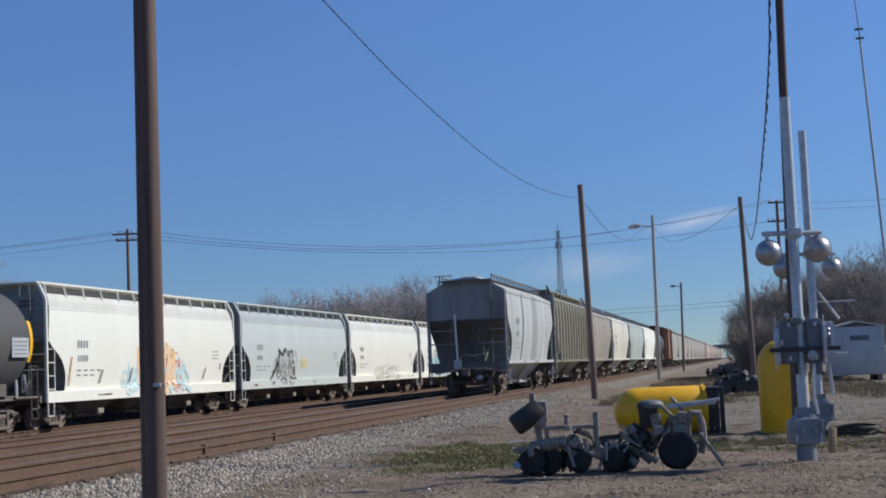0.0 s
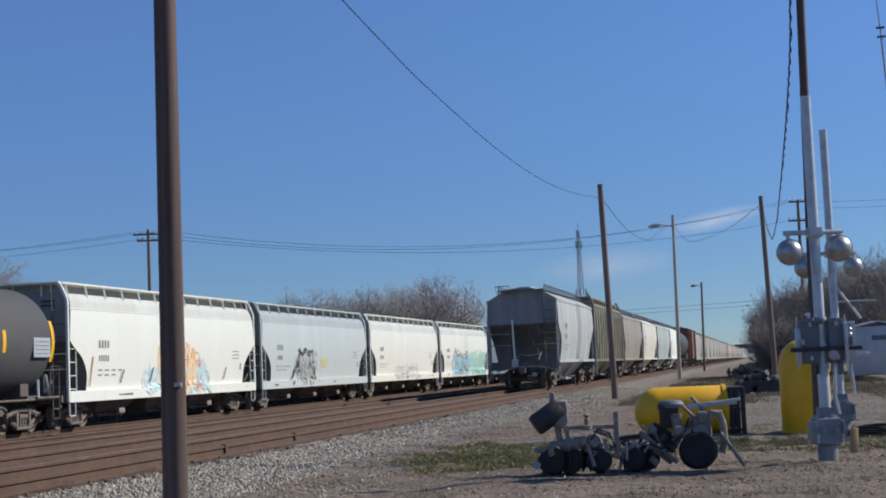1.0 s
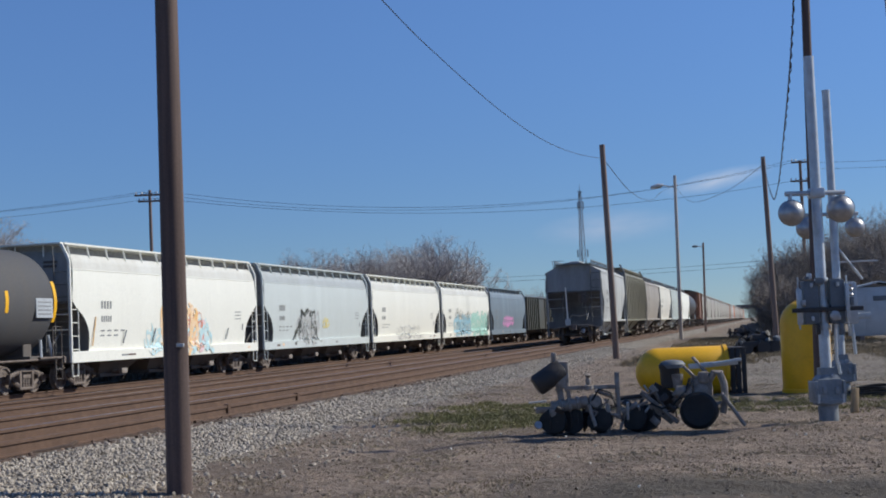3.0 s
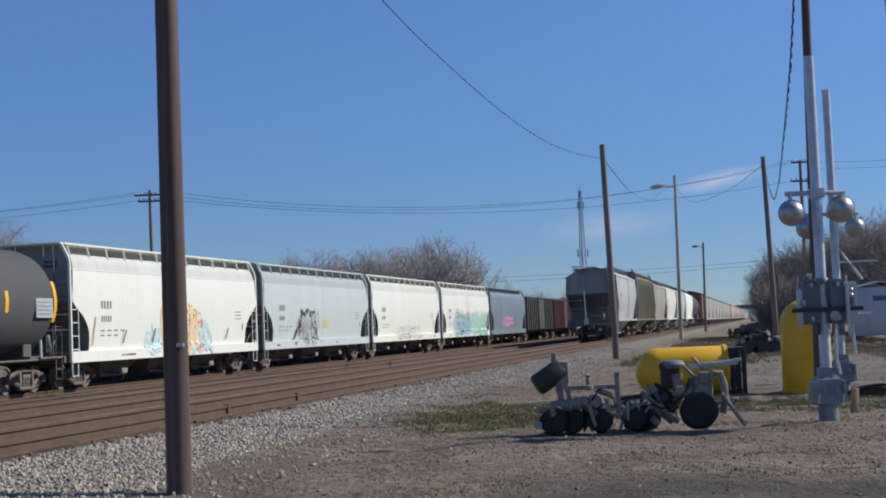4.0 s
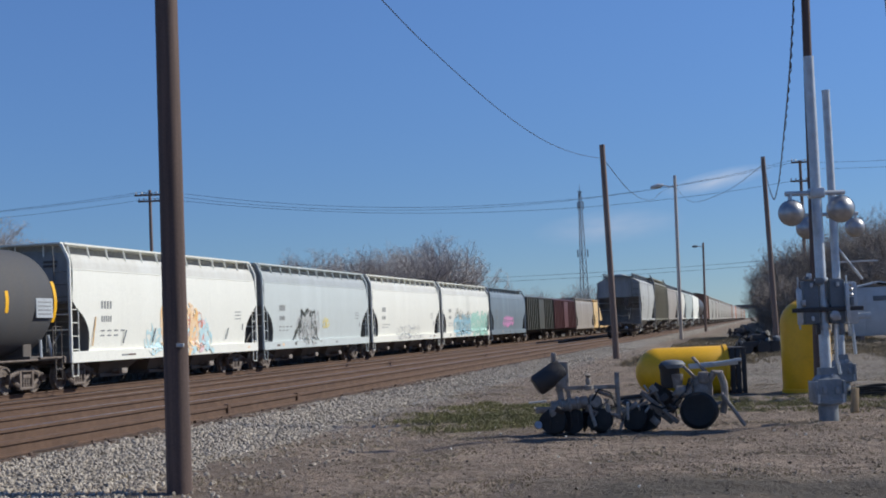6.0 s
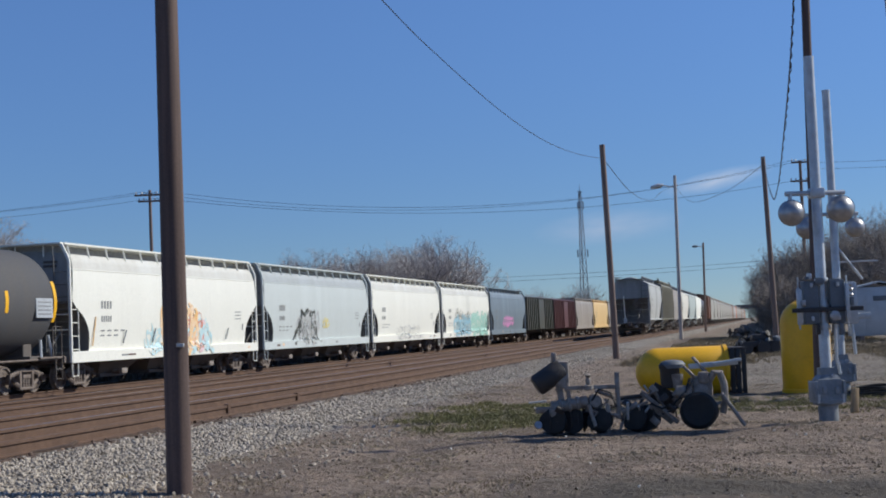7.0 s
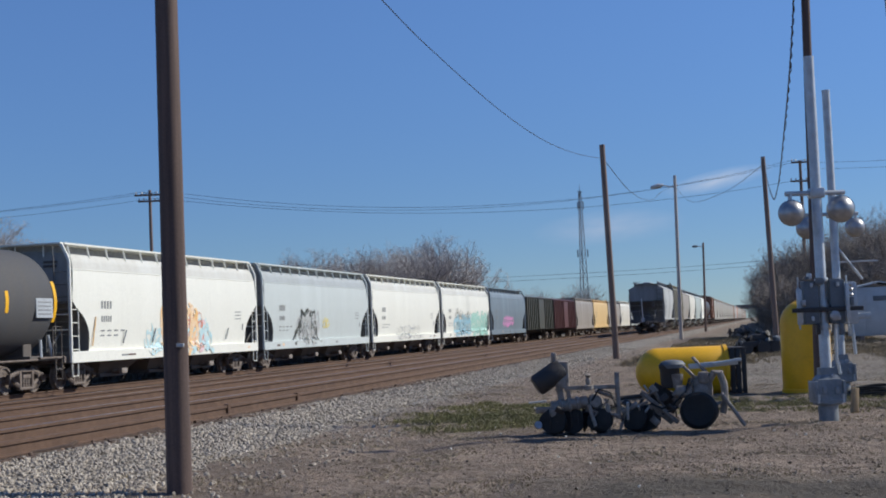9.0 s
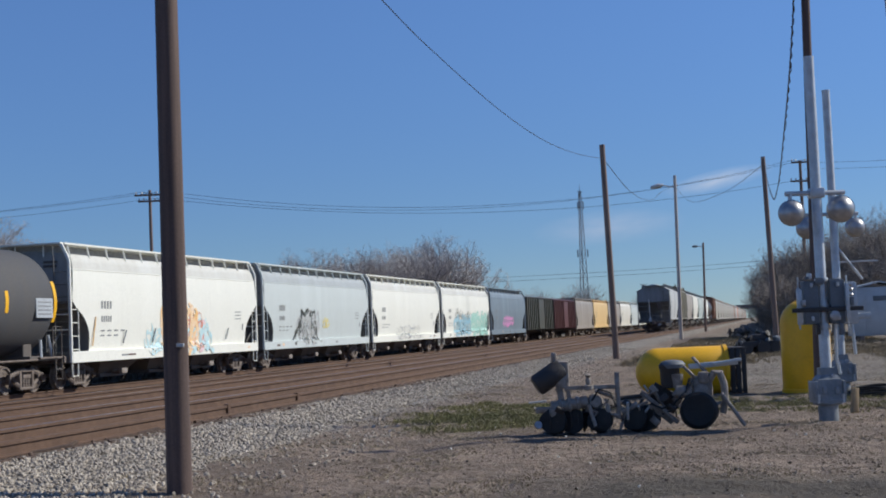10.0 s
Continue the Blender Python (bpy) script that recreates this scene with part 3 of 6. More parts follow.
def marks_mesh(L, kind, spots):
    """Plain bars for lettering on the side that is seen: (x, z, width, height)."""
    bm = B()
    for x, z, w, h in spots:
        a = [bm.verts.new((xx, -side_y(zz, kind) - 0.008, zz)) for xx, zz in ((x, z), (x + w, z), (x + w, z + h), (x, z + h))]
        bm.faces.new(a)
    return mesh_of(bm, "lettering")


def spray(kind, x, z, w, h, letters, thick, seed, loops=2):
    """Sprayed letters: overlapping rounded loops and strokes lying on the side sheet."""
    bm = B()
    rnd = random.Random(seed)
    lift = 0.010
    for i in range(letters):
        cx = x + w * (i + 0.5) / letters
        for _ in range(loops):
            rx, rz = w / letters * rnd.uniform(0.35, 0.8), h * rnd.uniform(0.28, 0.5)
            mz, turn, ph = z + h * 0.5 + rnd.uniform(-0.1, 0.1) * h, rnd.uniform(-0.5, 0.5), rnd.uniform(0, 6)
            n, prev = 16, None
            arc = rnd.uniform(0.55, 1.0)
            lift += 0.0004
            for k in range(n + 1):
                a = ph + 2 * math.pi * arc * k / n
                px = cx + rx * math.cos(a) * (1 + 0.3 * math.sin(3 * a + ph)) + turn * rz * math.sin(a)
                pz = max(0.95, mz + rz * math.sin(a) * (1 + 0.2 * math.cos(2 * a + ph)))
                th = thick * (0.7 + 0.5 * math.sin(k * 1.3 + ph))
                nx, nz = math.cos(a), math.sin(a)
                pts = []
                for s in (-1, 1):
                    qx, qz = px + s * th * nx, pz + s * th * nz
                    y = max(side_y(max(qz, 1.13), kind), 1.56 if qz < 1.21 else 0)
                    pts.append(bm.verts.new((qx, -y - lift, qz)))
                if prev:
                    bm.faces.new((prev[0], prev[1], pts[1], pts[0]))
                prev = pts
    return mesh_of(bm, "sprayed_lettering")


STANDARD_MARKS = lambda L: [(-L / 2 + 2.05 + 0.21 * i, 2.58, 0.13, 0.25) for i in range(4)] + [(-L / 2 + 2.08 + 0.16 * i, 2.14, 0.1, 0.2) for i in range(5)] + \
    [(-L / 2 + 2.05 + 0.5 * i, 1.82 - 0.16 * k, 0.3, 0.05) for k in range(2) for i in range(4 - k)] + [(L / 2 - 2.6, 2.2 + 0.14 * i, 0.7, 0.035) for i in range(3)] + \
    [(L / 2 - 1.75, 1.75, 0.16, 0.26)]
MARK = mat("faded_dark_lettering", (0.26, 0.27, 0.27), 0.7)


def hopper(name, L, paint, label, kind="round", bays=3, depth=1.25, ribs=0, marks=True, m=None, group="", detailed=True, sill=None, walk_paint=None, band=None):
    car = thing(name, m or pose(0, 0, 0), label, "hopper car", group)
    part("body", shared(("body", L, kind, depth, paint.name), lambda: body_mesh(L, kind, depth)), (paint, SHADED_GRIME, DIM, band or paint), car)
    for s in (-1, 1):
        part("side_sill", shared(("sill", L, s, bays, (sill or paint).name), lambda: mesh_of(box(B(), -L / 2, L / 2, s * 1.49 - 0.06, s * 1.49 + 0.06, 0.84 if bays == 3 else 1.08, 1.2, 0.012), "side_sill")), sill or paint, car)
        part("top_chord", shared(("chord", L, s, kind, paint.name), lambda: mesh_of(box(B(), -L / 2 + 0.14, L / 2 - 0.14, s * 1.5 - 0.03, s * 1.5 + (0.05 if kind == "barrel" else 0.03), 3.74 if kind == "barrel" else 3.8, 3.84, 0.005), "top_chord")), paint, car)
    part("center_sill", shared(("center", L), lambda: mesh_of(box(B(), -L / 2, L / 2, -0.25, 0.25, 0.72, 1.02, 0.02), "center_sill")), UNDER, car)
    w = (L - 2 * depth - 2.4) / bays
    for i in range(bays):
        part("discharge_bay", shared(("bay", round(w, 2), bays == 2 and paint.name), lambda: bay_mesh(w * 0.98, 0)), paint if bays == 2 else UNDER, car, m=pose((i - (bays - 1) / 2) * w, 0, 0))
        if bays == 3:
            part("gate_gear", shared("gate", lambda: mesh_of(box(rod(B(), (0, -1.1, 0.45), (0, -0.7, 0.45), 0.05, 0.05, 8), -0.22, 0.22, -1.2, -1.08, 0.36, 0.56, 0.03), "gate_gear", True)), IRON, car, m=pose((i - (bays - 1) / 2) * w, 0, 0))
    half = 1.0 if kind == "barrel" else 1.28
    if kind == "barrel":
        part("roof_walkway", shared(("walk", L, kind), lambda: dense_rail_mesh(L, half)), GREYBOX, car, m=pose(0, 0, -0.22))
    else:
        part("roof_walkway", shared(("walk", L, kind, (walk_paint or paint).name), lambda: walkway_mesh(L, half)), walk_paint or paint, car, m=pose(0, 0, -0.2 if kind == "flat" else 0))
        part("hatch_coaming", shared(("coaming", L), lambda: coaming_mesh(L, half)), CONCRETE, car, m=pose(0, 0, -0.2 if kind == "flat" else 0))
    part("hatch_cover", shared(("hatch", L, paint.name), lambda: hatch_mesh(L)), paint, car)
    for s in (-1, 1):
        turn = 0 if s > 0 else 180
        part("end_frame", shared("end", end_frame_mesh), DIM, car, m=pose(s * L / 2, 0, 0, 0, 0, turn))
        for y in (-1, 1):
            part("corner_post", shared(("post", kind, y * s, paint.name), lambda: corner_post_mesh(kind, y * s)), SHADED_GRIME if bays == 2 else paint, car, m=pose(s * L / 2, 0, 0, 0, 0, turn))
            part("end_rail", shared(("endrail", y, paint.name), lambda: end_rail_mesh(y)), SHADED_GRIME if bays == 2 else paint, car, m=pose(s * L / 2, 0, 0, 0, 0, turn))
            part("stirrup", shared(("stirrup", y, paint.name), lambda: stirrup_mesh(y)), SHADED_GRIME if bays == 2 else paint, car, m=pose(s * L / 2, 0, 0, 0, 0, turn))
        part("coupler", shared("coupler", coupler_mesh), TRUCK, car, m=pose(s * (L / 2 - 0.05), 0, 0, 0, 0, turn))
        truck(car, s * (L / 2 - (1.35 if bays == 3 else 1.6)))
        if detailed:
            for y in (-1.5, 1.5):
                part("ladder", shared(("ladder", paint.name), lambda: ladder_mesh(1.05, 2.75, 0.46, 4)), paint, car, m=pose(s * (L / 2 - 0.28) - 0.23, y, 0))
    if detailed:
        part("brake_wheel", shared("brake", brake_wheel_mesh), UNDER, car, m=pose(-L / 2 - 0.02, -0.55, 2.4, 0, 0, 180))
    if ribs:
        for i in range(ribs):
            for s in (-1, 1):
                part("side_post", shared(("rib", kind, s, paint.name), lambda: rib_mesh(kind, s)), paint, car, m=pose(-L / 2 + 0.35 + (L - 0.7) * i / (ribs - 1), 0, 0))
    if marks:
        part("lettering", shared(("marks", L, kind), lambda: marks_mesh(L, kind, STANDARD_MARKS(L))), MARK, car, "dark faded lettering on the side")["kind"] = "stuff"
    return car


def boxcar(name, L, paint, label, m, height=4.5, group="", ribs=16, category="boxcar"):
    car = thing(name, m, label, category, group)

    def shell():
        bm = B()
        box(bm, -L / 2, L / 2, -1.5, 1.5, 1.05, height - 0.25, 0.03)
        prev = None
        for y, z in ((-1.54, height - 0.3), (-0.8, height - 0.08), (0, height), (0.8, height - 0.08), (1.54, height - 0.3)):
            cur = (bm.verts.new((-L / 2 - 0.05, y, z)), bm.verts.new((L / 2 + 0.05, y, z)))
            if prev:
                bm.faces.new((prev[0], prev[1], cur[1], cur[0]))
            prev = cur
        return mesh_of(bm, "body")

    part("body", shared(("box", L, height, paint.name), shell), paint, car)
    for i in range(ribs):
        for s in (-1, 1):
            part("side_post", shared(("bpost", height, paint.name), lambda: mesh_of(box(B(), -0.06, 0.06, -0.05, 0.05, 1.0, height - 0.3), "side_post")), paint, car, m=pose(-L / 2 + 0.1 + (L - 0.2) * i / (ribs - 1), s * 1.54, 0))
    for s in (-1, 1):
        part("sliding_door", shared(("bdoor", paint.name, height, s), lambda: mesh_of(box(B(), -1.5, 1.5, s * 1.6 - 0.03, s * 1.6 + 0.03, 1.1, height - 0.45, 0.02), "sliding_door")), paint, car)
        part("coupler", shared("coupler", coupler_mesh), TRUCK, car, m=pose(s * (L / 2 - 0.05), 0, 0, 0, 0, 0 if s > 0 else 180))
        truck(car, s * (L / 2 - 1.75))
    part("center_sill", shared(("center", L), lambda: mesh_of(box(B(), -L / 2, L / 2, -0.25, 0.25, 0.72, 1.02, 0.02), "center_sill")), UNDER, car)
    return car


def tank_car(name, L, paint, label, m, group="", r=1.55, centre=2.72):
    car = thing(name, m, label, "tank car", group)

    def shell():
        bm = B()
        e, d = L / 2 - 1.1, 0.75
        head = [(r * math.cos(a), e + d * math.sin(a)) for a in [k * math.pi / 18 for k in range(9)]] + [(0, e + d)]
        prof = [(q, -z) for q, z in head[::-1]] + [(r, 0.0)] + head
        lathe(bm, prof, 36, pose(0, 0, centre, 0, 90, 0))
        return mesh_of(bm, "tank", True)
    part("tank", shared(("tank", L, r, paint.name), shell), paint, car)
    part("dome", shared(("dome", r, paint.name), lambda: mesh_of(lathe(B(), [(0.5, centre + r - 0.2), (0.5, centre + r + 0.25), (0.4, centre + r + 0.32), (0, centre + r + 0.32)], 16), "dome", True)), paint, car)
    part("center_sill", shared(("tsill", L), lambda: mesh_of(box(B(), -L / 2, L / 2, -0.3, 0.3, 0.72, 1.2, 0.02), "center_sill")), UNDER, car)
    for s in (-1, 1):
        part("end_platform", shared("tplatform", lambda: mesh_of(box(box(B(), -1.5, 0.0, -1.45, 1.45, 1.02, 1.08, 0.01), -0.1, 0.02, -1.5, 1.5, 0.86, 1.08, 0.015), "end_platform")), TRUCK, car, m=pose(s * L / 2, 0, 0, 0, 0, 0 if s > 0 else 180))
        part("saddle", shared("tsaddle", lambda: mesh_of(box(box(B(), -0.25, 0.25, -1.1, 1.1, 1.05, 1.5, 0.03), -0.3, 0.3, -1.35, 1.35, 1.0, 1.12, 0.02), "saddle")), UNDER, car, m=pose(s * (L / 2 - 1.65), 0, 0))
        for y in (-1.36, 1.36):
            part("side_rail", shared(("trail", L), lambda: mesh_of(rod(B(), (-L / 2 + 0.2, 0, 1.0), (L / 2 - 0.2, 0, 1.0), 0.035, 0.035, 6), "side_rail")), TRUCK, car, m=pose(0, y, 0)) if s > 0 else None
            part("diagonal_brace", shared(("tbrace", y), lambda: mesh_of(rod(rod(B(), (-0.75, y * 0.96, 1.75), (-0.6, y, 1.05), 0.05, 0.05, 6), (-1.15, y * 0.93, 1.6), (-1.3, y, 1.05), 0.045, 0.045, 6), "diagonal_brace")), PALEBOX if y < 0 else UNDER, car, m=pose(s * L / 2, 0, 0, 0, 0, 0 if s > 0 else 180))
            part("step", shared("tstep", lambda: mesh_of(tube(tube(B(), [(-0.2, 0, 1.0), (-0.2, 0, 0.38), (0.2, 0, 0.38), (0.2, 0, 1.0)], 0.024), [(-0.2, 0, 0.68), (0.0, 0, 0.68), (0.2, 0, 0.68)], 0.02), "step")), UNDER, car, m=pose(s * (L / 2 - 0.35), y * 1.06, 0))
            part("handrail", shared("thandrail", lambda: mesh_of(tube(B(), [(-0.3, 0, 1.08), (-0.3, 0, 2.0), (0.25, 0, 2.0), (0.25, 0, 1.08)], 0.024), "handrail")), UNDER, car, m=pose(s * (L / 2 - 0.35), y * 1.04, 0))
        part("coupler", shared("coupler", coupler_mesh), TRUCK, car, m=pose(s * (L / 2 - 0.05), 0, 0, 0, 0, 0 if s > 0 else 180))
        truck(car, s * (L / 2 - 1.65))
    return car


def paint(name, colour, dirt=None, spread=0.3):
    return mat(name, colour, 0.5, 0, dirt or tuple(c * 0.72 for c in colour), 1.1, spread, 30, 0.04, 0.12)


WHITE = paint("white_car_paint", (0.81, 0.805, 0.725), (0.67, 0.665, 0.6), 0.22)
SMUDGED = mat("smudged_white_car_paint", (0.81, 0.805, 0.725), 0.5, 0, (0.6, 0.6, 0.54), 1.1, 0.15, 30, 0.04, 0.12, 0, (0.2, 0.8, 0.5))
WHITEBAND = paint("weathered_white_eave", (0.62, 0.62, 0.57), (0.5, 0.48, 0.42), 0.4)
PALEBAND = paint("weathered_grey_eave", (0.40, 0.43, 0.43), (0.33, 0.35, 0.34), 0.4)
CREAM = paint("cream_car_paint", (0.70, 0.68, 0.60), (0.5, 0.45, 0.37))
PALE = paint("pale_grey_car_paint", (0.56, 0.605, 0.59), (0.46, 0.5, 0.485), 0.3)
GREY = mat("grey_car_paint", (0.52, 0.53, 0.515), 0.5, 0, (0.27, 0.27, 0.26), 0.9, 0.4, 30, 0.04, 0.02, 0, (0.7, 0.75, 0.75))
BLUEGREY = paint("blue_grey_car_paint", (0.19, 0.24, 0.28), (0.14, 0.17, 0.2))
DARK = mat("dark_grey_car_paint", (0.064, 0.066, 0.073), 0.8, 0, (0.088, 0.082, 0.077), 0.8, 0.5, 25, 0.06, 0.25)
OLIVE = paint("olive_car_paint", (0.19, 0.19, 0.13), (0.26, 0.23, 0.18), 0.5)
DKGREEN = paint("dark_green_car_paint", (0.055, 0.065, 0.05), (0.1, 0.085, 0.07), 0.5)
MAROON = paint("maroon_car_paint", (0.11, 0.04, 0.038), (0.08, 0.035, 0.03))
TAN = paint("tan_car_paint", (0.36, 0.325, 0.285), (0.25, 0.21, 0.175), 0.5)
DUST = paint("dust_grey_car_paint", (0.36, 0.34, 0.29), (0.25, 0.225, 0.19), 0.5)
BUFF = paint("buff_yellow_car_paint", (0.72, 0.5, 0.22), (0.55, 0.38, 0.2))
MINT = paint("pale_green_car_paint", (0.42, 0.47, 0.44), (0.32, 0.34, 0.32))
BROWN = paint("brown_car_paint", (0.24, 0.115, 0.065), (0.15, 0.07, 0.045))
ORANGE = paint("orange_car_paint", (0.5, 0.16, 0.06), (0.3, 0.12, 0.06))
BLACKCAR = paint("black_car_paint", (0.03, 0.028, 0.03), (0.06, 0.045, 0.04))

# ---- the standing train ----
PITCH_M = 17.68
FAR_U0 = 40.65


def far_place(i):
    return RAILWAY @ pose(FAR_U0 + PITCH_M * (i + 0.5), FAR_V, FAR_Z)


STAND = "cars of the standing train"
L3 = PITCH_M - 0.9
TANK_U = 32.42
far_cars = [
    tank_car("tank_car", 16.6, DARK, "dark grey railway tank car with placard and yellow stripes", RAILWAY @ pose(TANK_U, FAR_V, FAR_Z), STAND, 1.68, 2.76),
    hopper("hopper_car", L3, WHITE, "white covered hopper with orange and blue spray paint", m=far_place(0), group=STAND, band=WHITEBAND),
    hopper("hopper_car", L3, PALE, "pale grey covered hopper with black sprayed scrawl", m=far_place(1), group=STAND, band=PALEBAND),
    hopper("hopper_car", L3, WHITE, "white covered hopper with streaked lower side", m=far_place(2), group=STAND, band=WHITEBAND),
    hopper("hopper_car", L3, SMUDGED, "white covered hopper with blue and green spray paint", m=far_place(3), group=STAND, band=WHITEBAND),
    hopper("hopper_car", L3, BLUEGREY, "blue-grey covered hopper with pink sprayed tag", m=far_place(4), group=STAND),
    boxcar("boxcar", L3, DKGREEN, "dark green ribbed boxcar with dirty sides", far_place(5), 4.4, STAND),
    boxcar("boxcar", L3, MAROON, "maroon boxcar with plain sides", far_place(6), 4.35, STAND),
    hopper("hopper_car", L3, TAN, "dusty tan covered hopper car", m=far_place(7), group=STAND, kind="flat"),
    hopper("hopper_car", L3, BUFF, "faded buff yellow covered hopper", m=far_place(8), group=STAND, kind="flat"),
    hopper("hopper_car", L3, TAN, "dusty tan covered hopper car", m=far_place(9), group=STAND, kind="flat"),
]
for i in range(10, 22):
    far_cars.append(hopper("hopper_car", L3, (WHITE, WHITE, CREAM, PALE)[i % 4], "pale covered hopper far down the train", m=far_place(i), group=STAND, detailed=False))
tag_orange = mat("orange_spray", (0.82, 0.5, 0.2), 0.6, 0, (0.82, 0.66, 0.5), 1.6, 0.5)
tag_rose = mat("rose_spray", (0.72, 0.48, 0.5), 0.6, 0, (0.76, 0.62, 0.6), 2, 0.5)
tag_red = mat("red_spray", (0.6, 0.2, 0.14), 0.6, 0, (0.7, 0.35, 0.25), 2, 0.5)
tag_yellow = mat("yellow_spray", (0.7, 0.62, 0.3), 0.6)
tag_grey = mat("grey_spray", (0.5, 0.51, 0.5), 0.6)
tag_blue = mat("light_blue_spray", (0.45, 0.66, 0.70), 0.6, 0, (0.62, 0.74, 0.74), 2, 0.5)
tag_black = mat("black_spray", (0.04, 0.045, 0.04), 0.6, 0, (0.1, 0.11, 0.1), 2, 0.5)
tag_green = mat("sea_green_spray", (0.3, 0.6, 0.5), 0.6, 0, (0.5, 0.7, 0.63), 2, 0.5)
tag_cyan = mat("blue_spray", (0.25, 0.52, 0.64), 0.6, 0, (0.48, 0.64, 0.7), 2, 0.5)
tag_pink = mat("pink_spray", (0.62, 0.26, 0.5), 0.6, 0, (0.5, 0.25, 0.42), 2, 0.5)
def sprayed(car, colour, label, *args):
    part("sprayed_lettering", spray("round", *args), colour, car, label)


def scrawl(car, x, z, w, h):
    """Black arched scrawl: a jagged thick arch with short strokes under it."""
    rnd = random.Random(41)
    lines = []
    arch = ((0.0, 0.0), (0.08, 0.3), (0.2, 0.55), (0.27, 0.95), (0.38, 0.84), (0.48, 0.97), (0.6, 0.88), (0.76, 0.93), (0.8, 0.6), (0.86, 0.25), (1.0, 0.0))
    for shift, th in ((0.0, 0.065), (0.12, 0.035)):
        pts = []
        for (fa, ha), (fb, hb) in zip(arch, arch[1:]):
            for t in (0.0, 0.33, 0.66):
                pts.append((x + w * (fa + (fb - fa) * t) + shift + rnd.uniform(-0.05, 0.05), z + h * (ha + (hb - ha) * t) - shift + rnd.uniform(-0.05, 0.05)))
        lines.append((pts, th))
    for f, hh in arch[1:-1]:
        # thick blots along the arch
        lines.append(([(x + w * f + 0.2 * t - 0.1, z + h * hh + 0.09 * math.sin(5 * t + f * 9)) for t in (0, 0.5, 1)], 0.085))
    for k in range(22):
        f = rnd.uniform(0.12, 0.86)
        a, ln, lean = rnd.uniform(0.0, 0.5) * h, rnd.uniform(0.15, 0.4) * h, rnd.uniform(-0.25, 0.25)
        lines.append(([(x + w * f + lean * t + 0.07 * math.sin(6 * t + k), z + a + ln * t) for t in [i / 6 for i in range(7)]], rnd.uniform(0.012, 0.03)))
    bm = B()
    for n, (pts, th) in enumerate(lines):
        prev = None
        for i, (px, pz) in enumerate(pts):
            qx, qz = pts[min(i + 1, len(pts) - 1)][0] - pts[max(i - 1, 0)][0], pts[min(i + 1, len(pts) - 1)][1] - pts[max(i - 1, 0)][1]
            ln = math.hypot(qx, qz) or 1
            cur = []
            for sgn in (-1, 1):
                vx, vz = px - sgn * th * qz / ln, pz + sgn * th * qx / ln
                cur.append(bm.verts.new((vx, -max(side_y(max(vz, 1.13), "round"), 1.56 if vz < 1.21 else 0) - 0.012 - 0.0005 * n, vz)))
            if prev:
                bm.faces.new((prev[0], prev[1], cur[1], cur[0]))
            prev = cur
    part("sprayed_lettering", bm, tag_black, car, "black arched sprayed scrawl")


sprayed(far_cars[1], tag_blue, "light blue sprayed letters", -2.7, 0.95, 6.0, 1.1, 11, 0.09, 4, 2)
sprayed(far_cars[1], tag_orange, "pale orange sprayed letters", -1.4, 0.98, 3.2, 1.7, 6, 0.12, 3, 4)
sprayed(far_cars[1], tag_rose, "pale rose sprayed letters", -0.2, 1.0, 2.6, 1.2, 4, 0.1, 31, 2)
sprayed(far_cars[1], tag_blue, "light blue sprayed letters", 1.9, 0.98, 1.1, 1.2, 2, 0.08, 33, 2)
sprayed(far_cars[1], tag_red, "reddish sprayed outlines", -1.0, 1.0, 3.3, 1.5, 6, 0.035, 9, 3)
sprayed(far_cars[2], tag_grey, "pale grey sprayed fill", -3.6, 1.1, 3.0, 1.3, 5, 0.1, 21, 3)
scrawl(far_cars[2], -4.3, 1.1, 4.0, 1.55)
sprayed(far_cars[2], tag_yellow, "faint yellow sprayed spots", 0.3, 1.7, 0.8, 0.5, 2, 0.08, 15, 2)
sprayed(far_cars[3], tag_grey, "faded grey sprayed scrawl", -3.0, 0.95, 6.0, 0.8, 9, 0.03, 16, 2)
sprayed(far_cars[4], tag_cyan, "blue sprayed letters", -4.4, 0.95, 5.4, 1.3, 8, 0.09, 6, 4)
sprayed(far_cars[4], tag_black, "black sprayed outlines", -4.2, 1.0, 5.0, 1.7, 7, 0.035, 17, 3)
sprayed(far_cars[4], tag_green, "sea-green sprayed letters", 1.4, 0.95, 6.0, 1.6, 9, 0.12, 7, 5)
sprayed(far_cars[5], tag_pink, "pink sprayed tag", -2.6, 1.5, 4.6, 0.8, 5, 0.11, 8, 3)


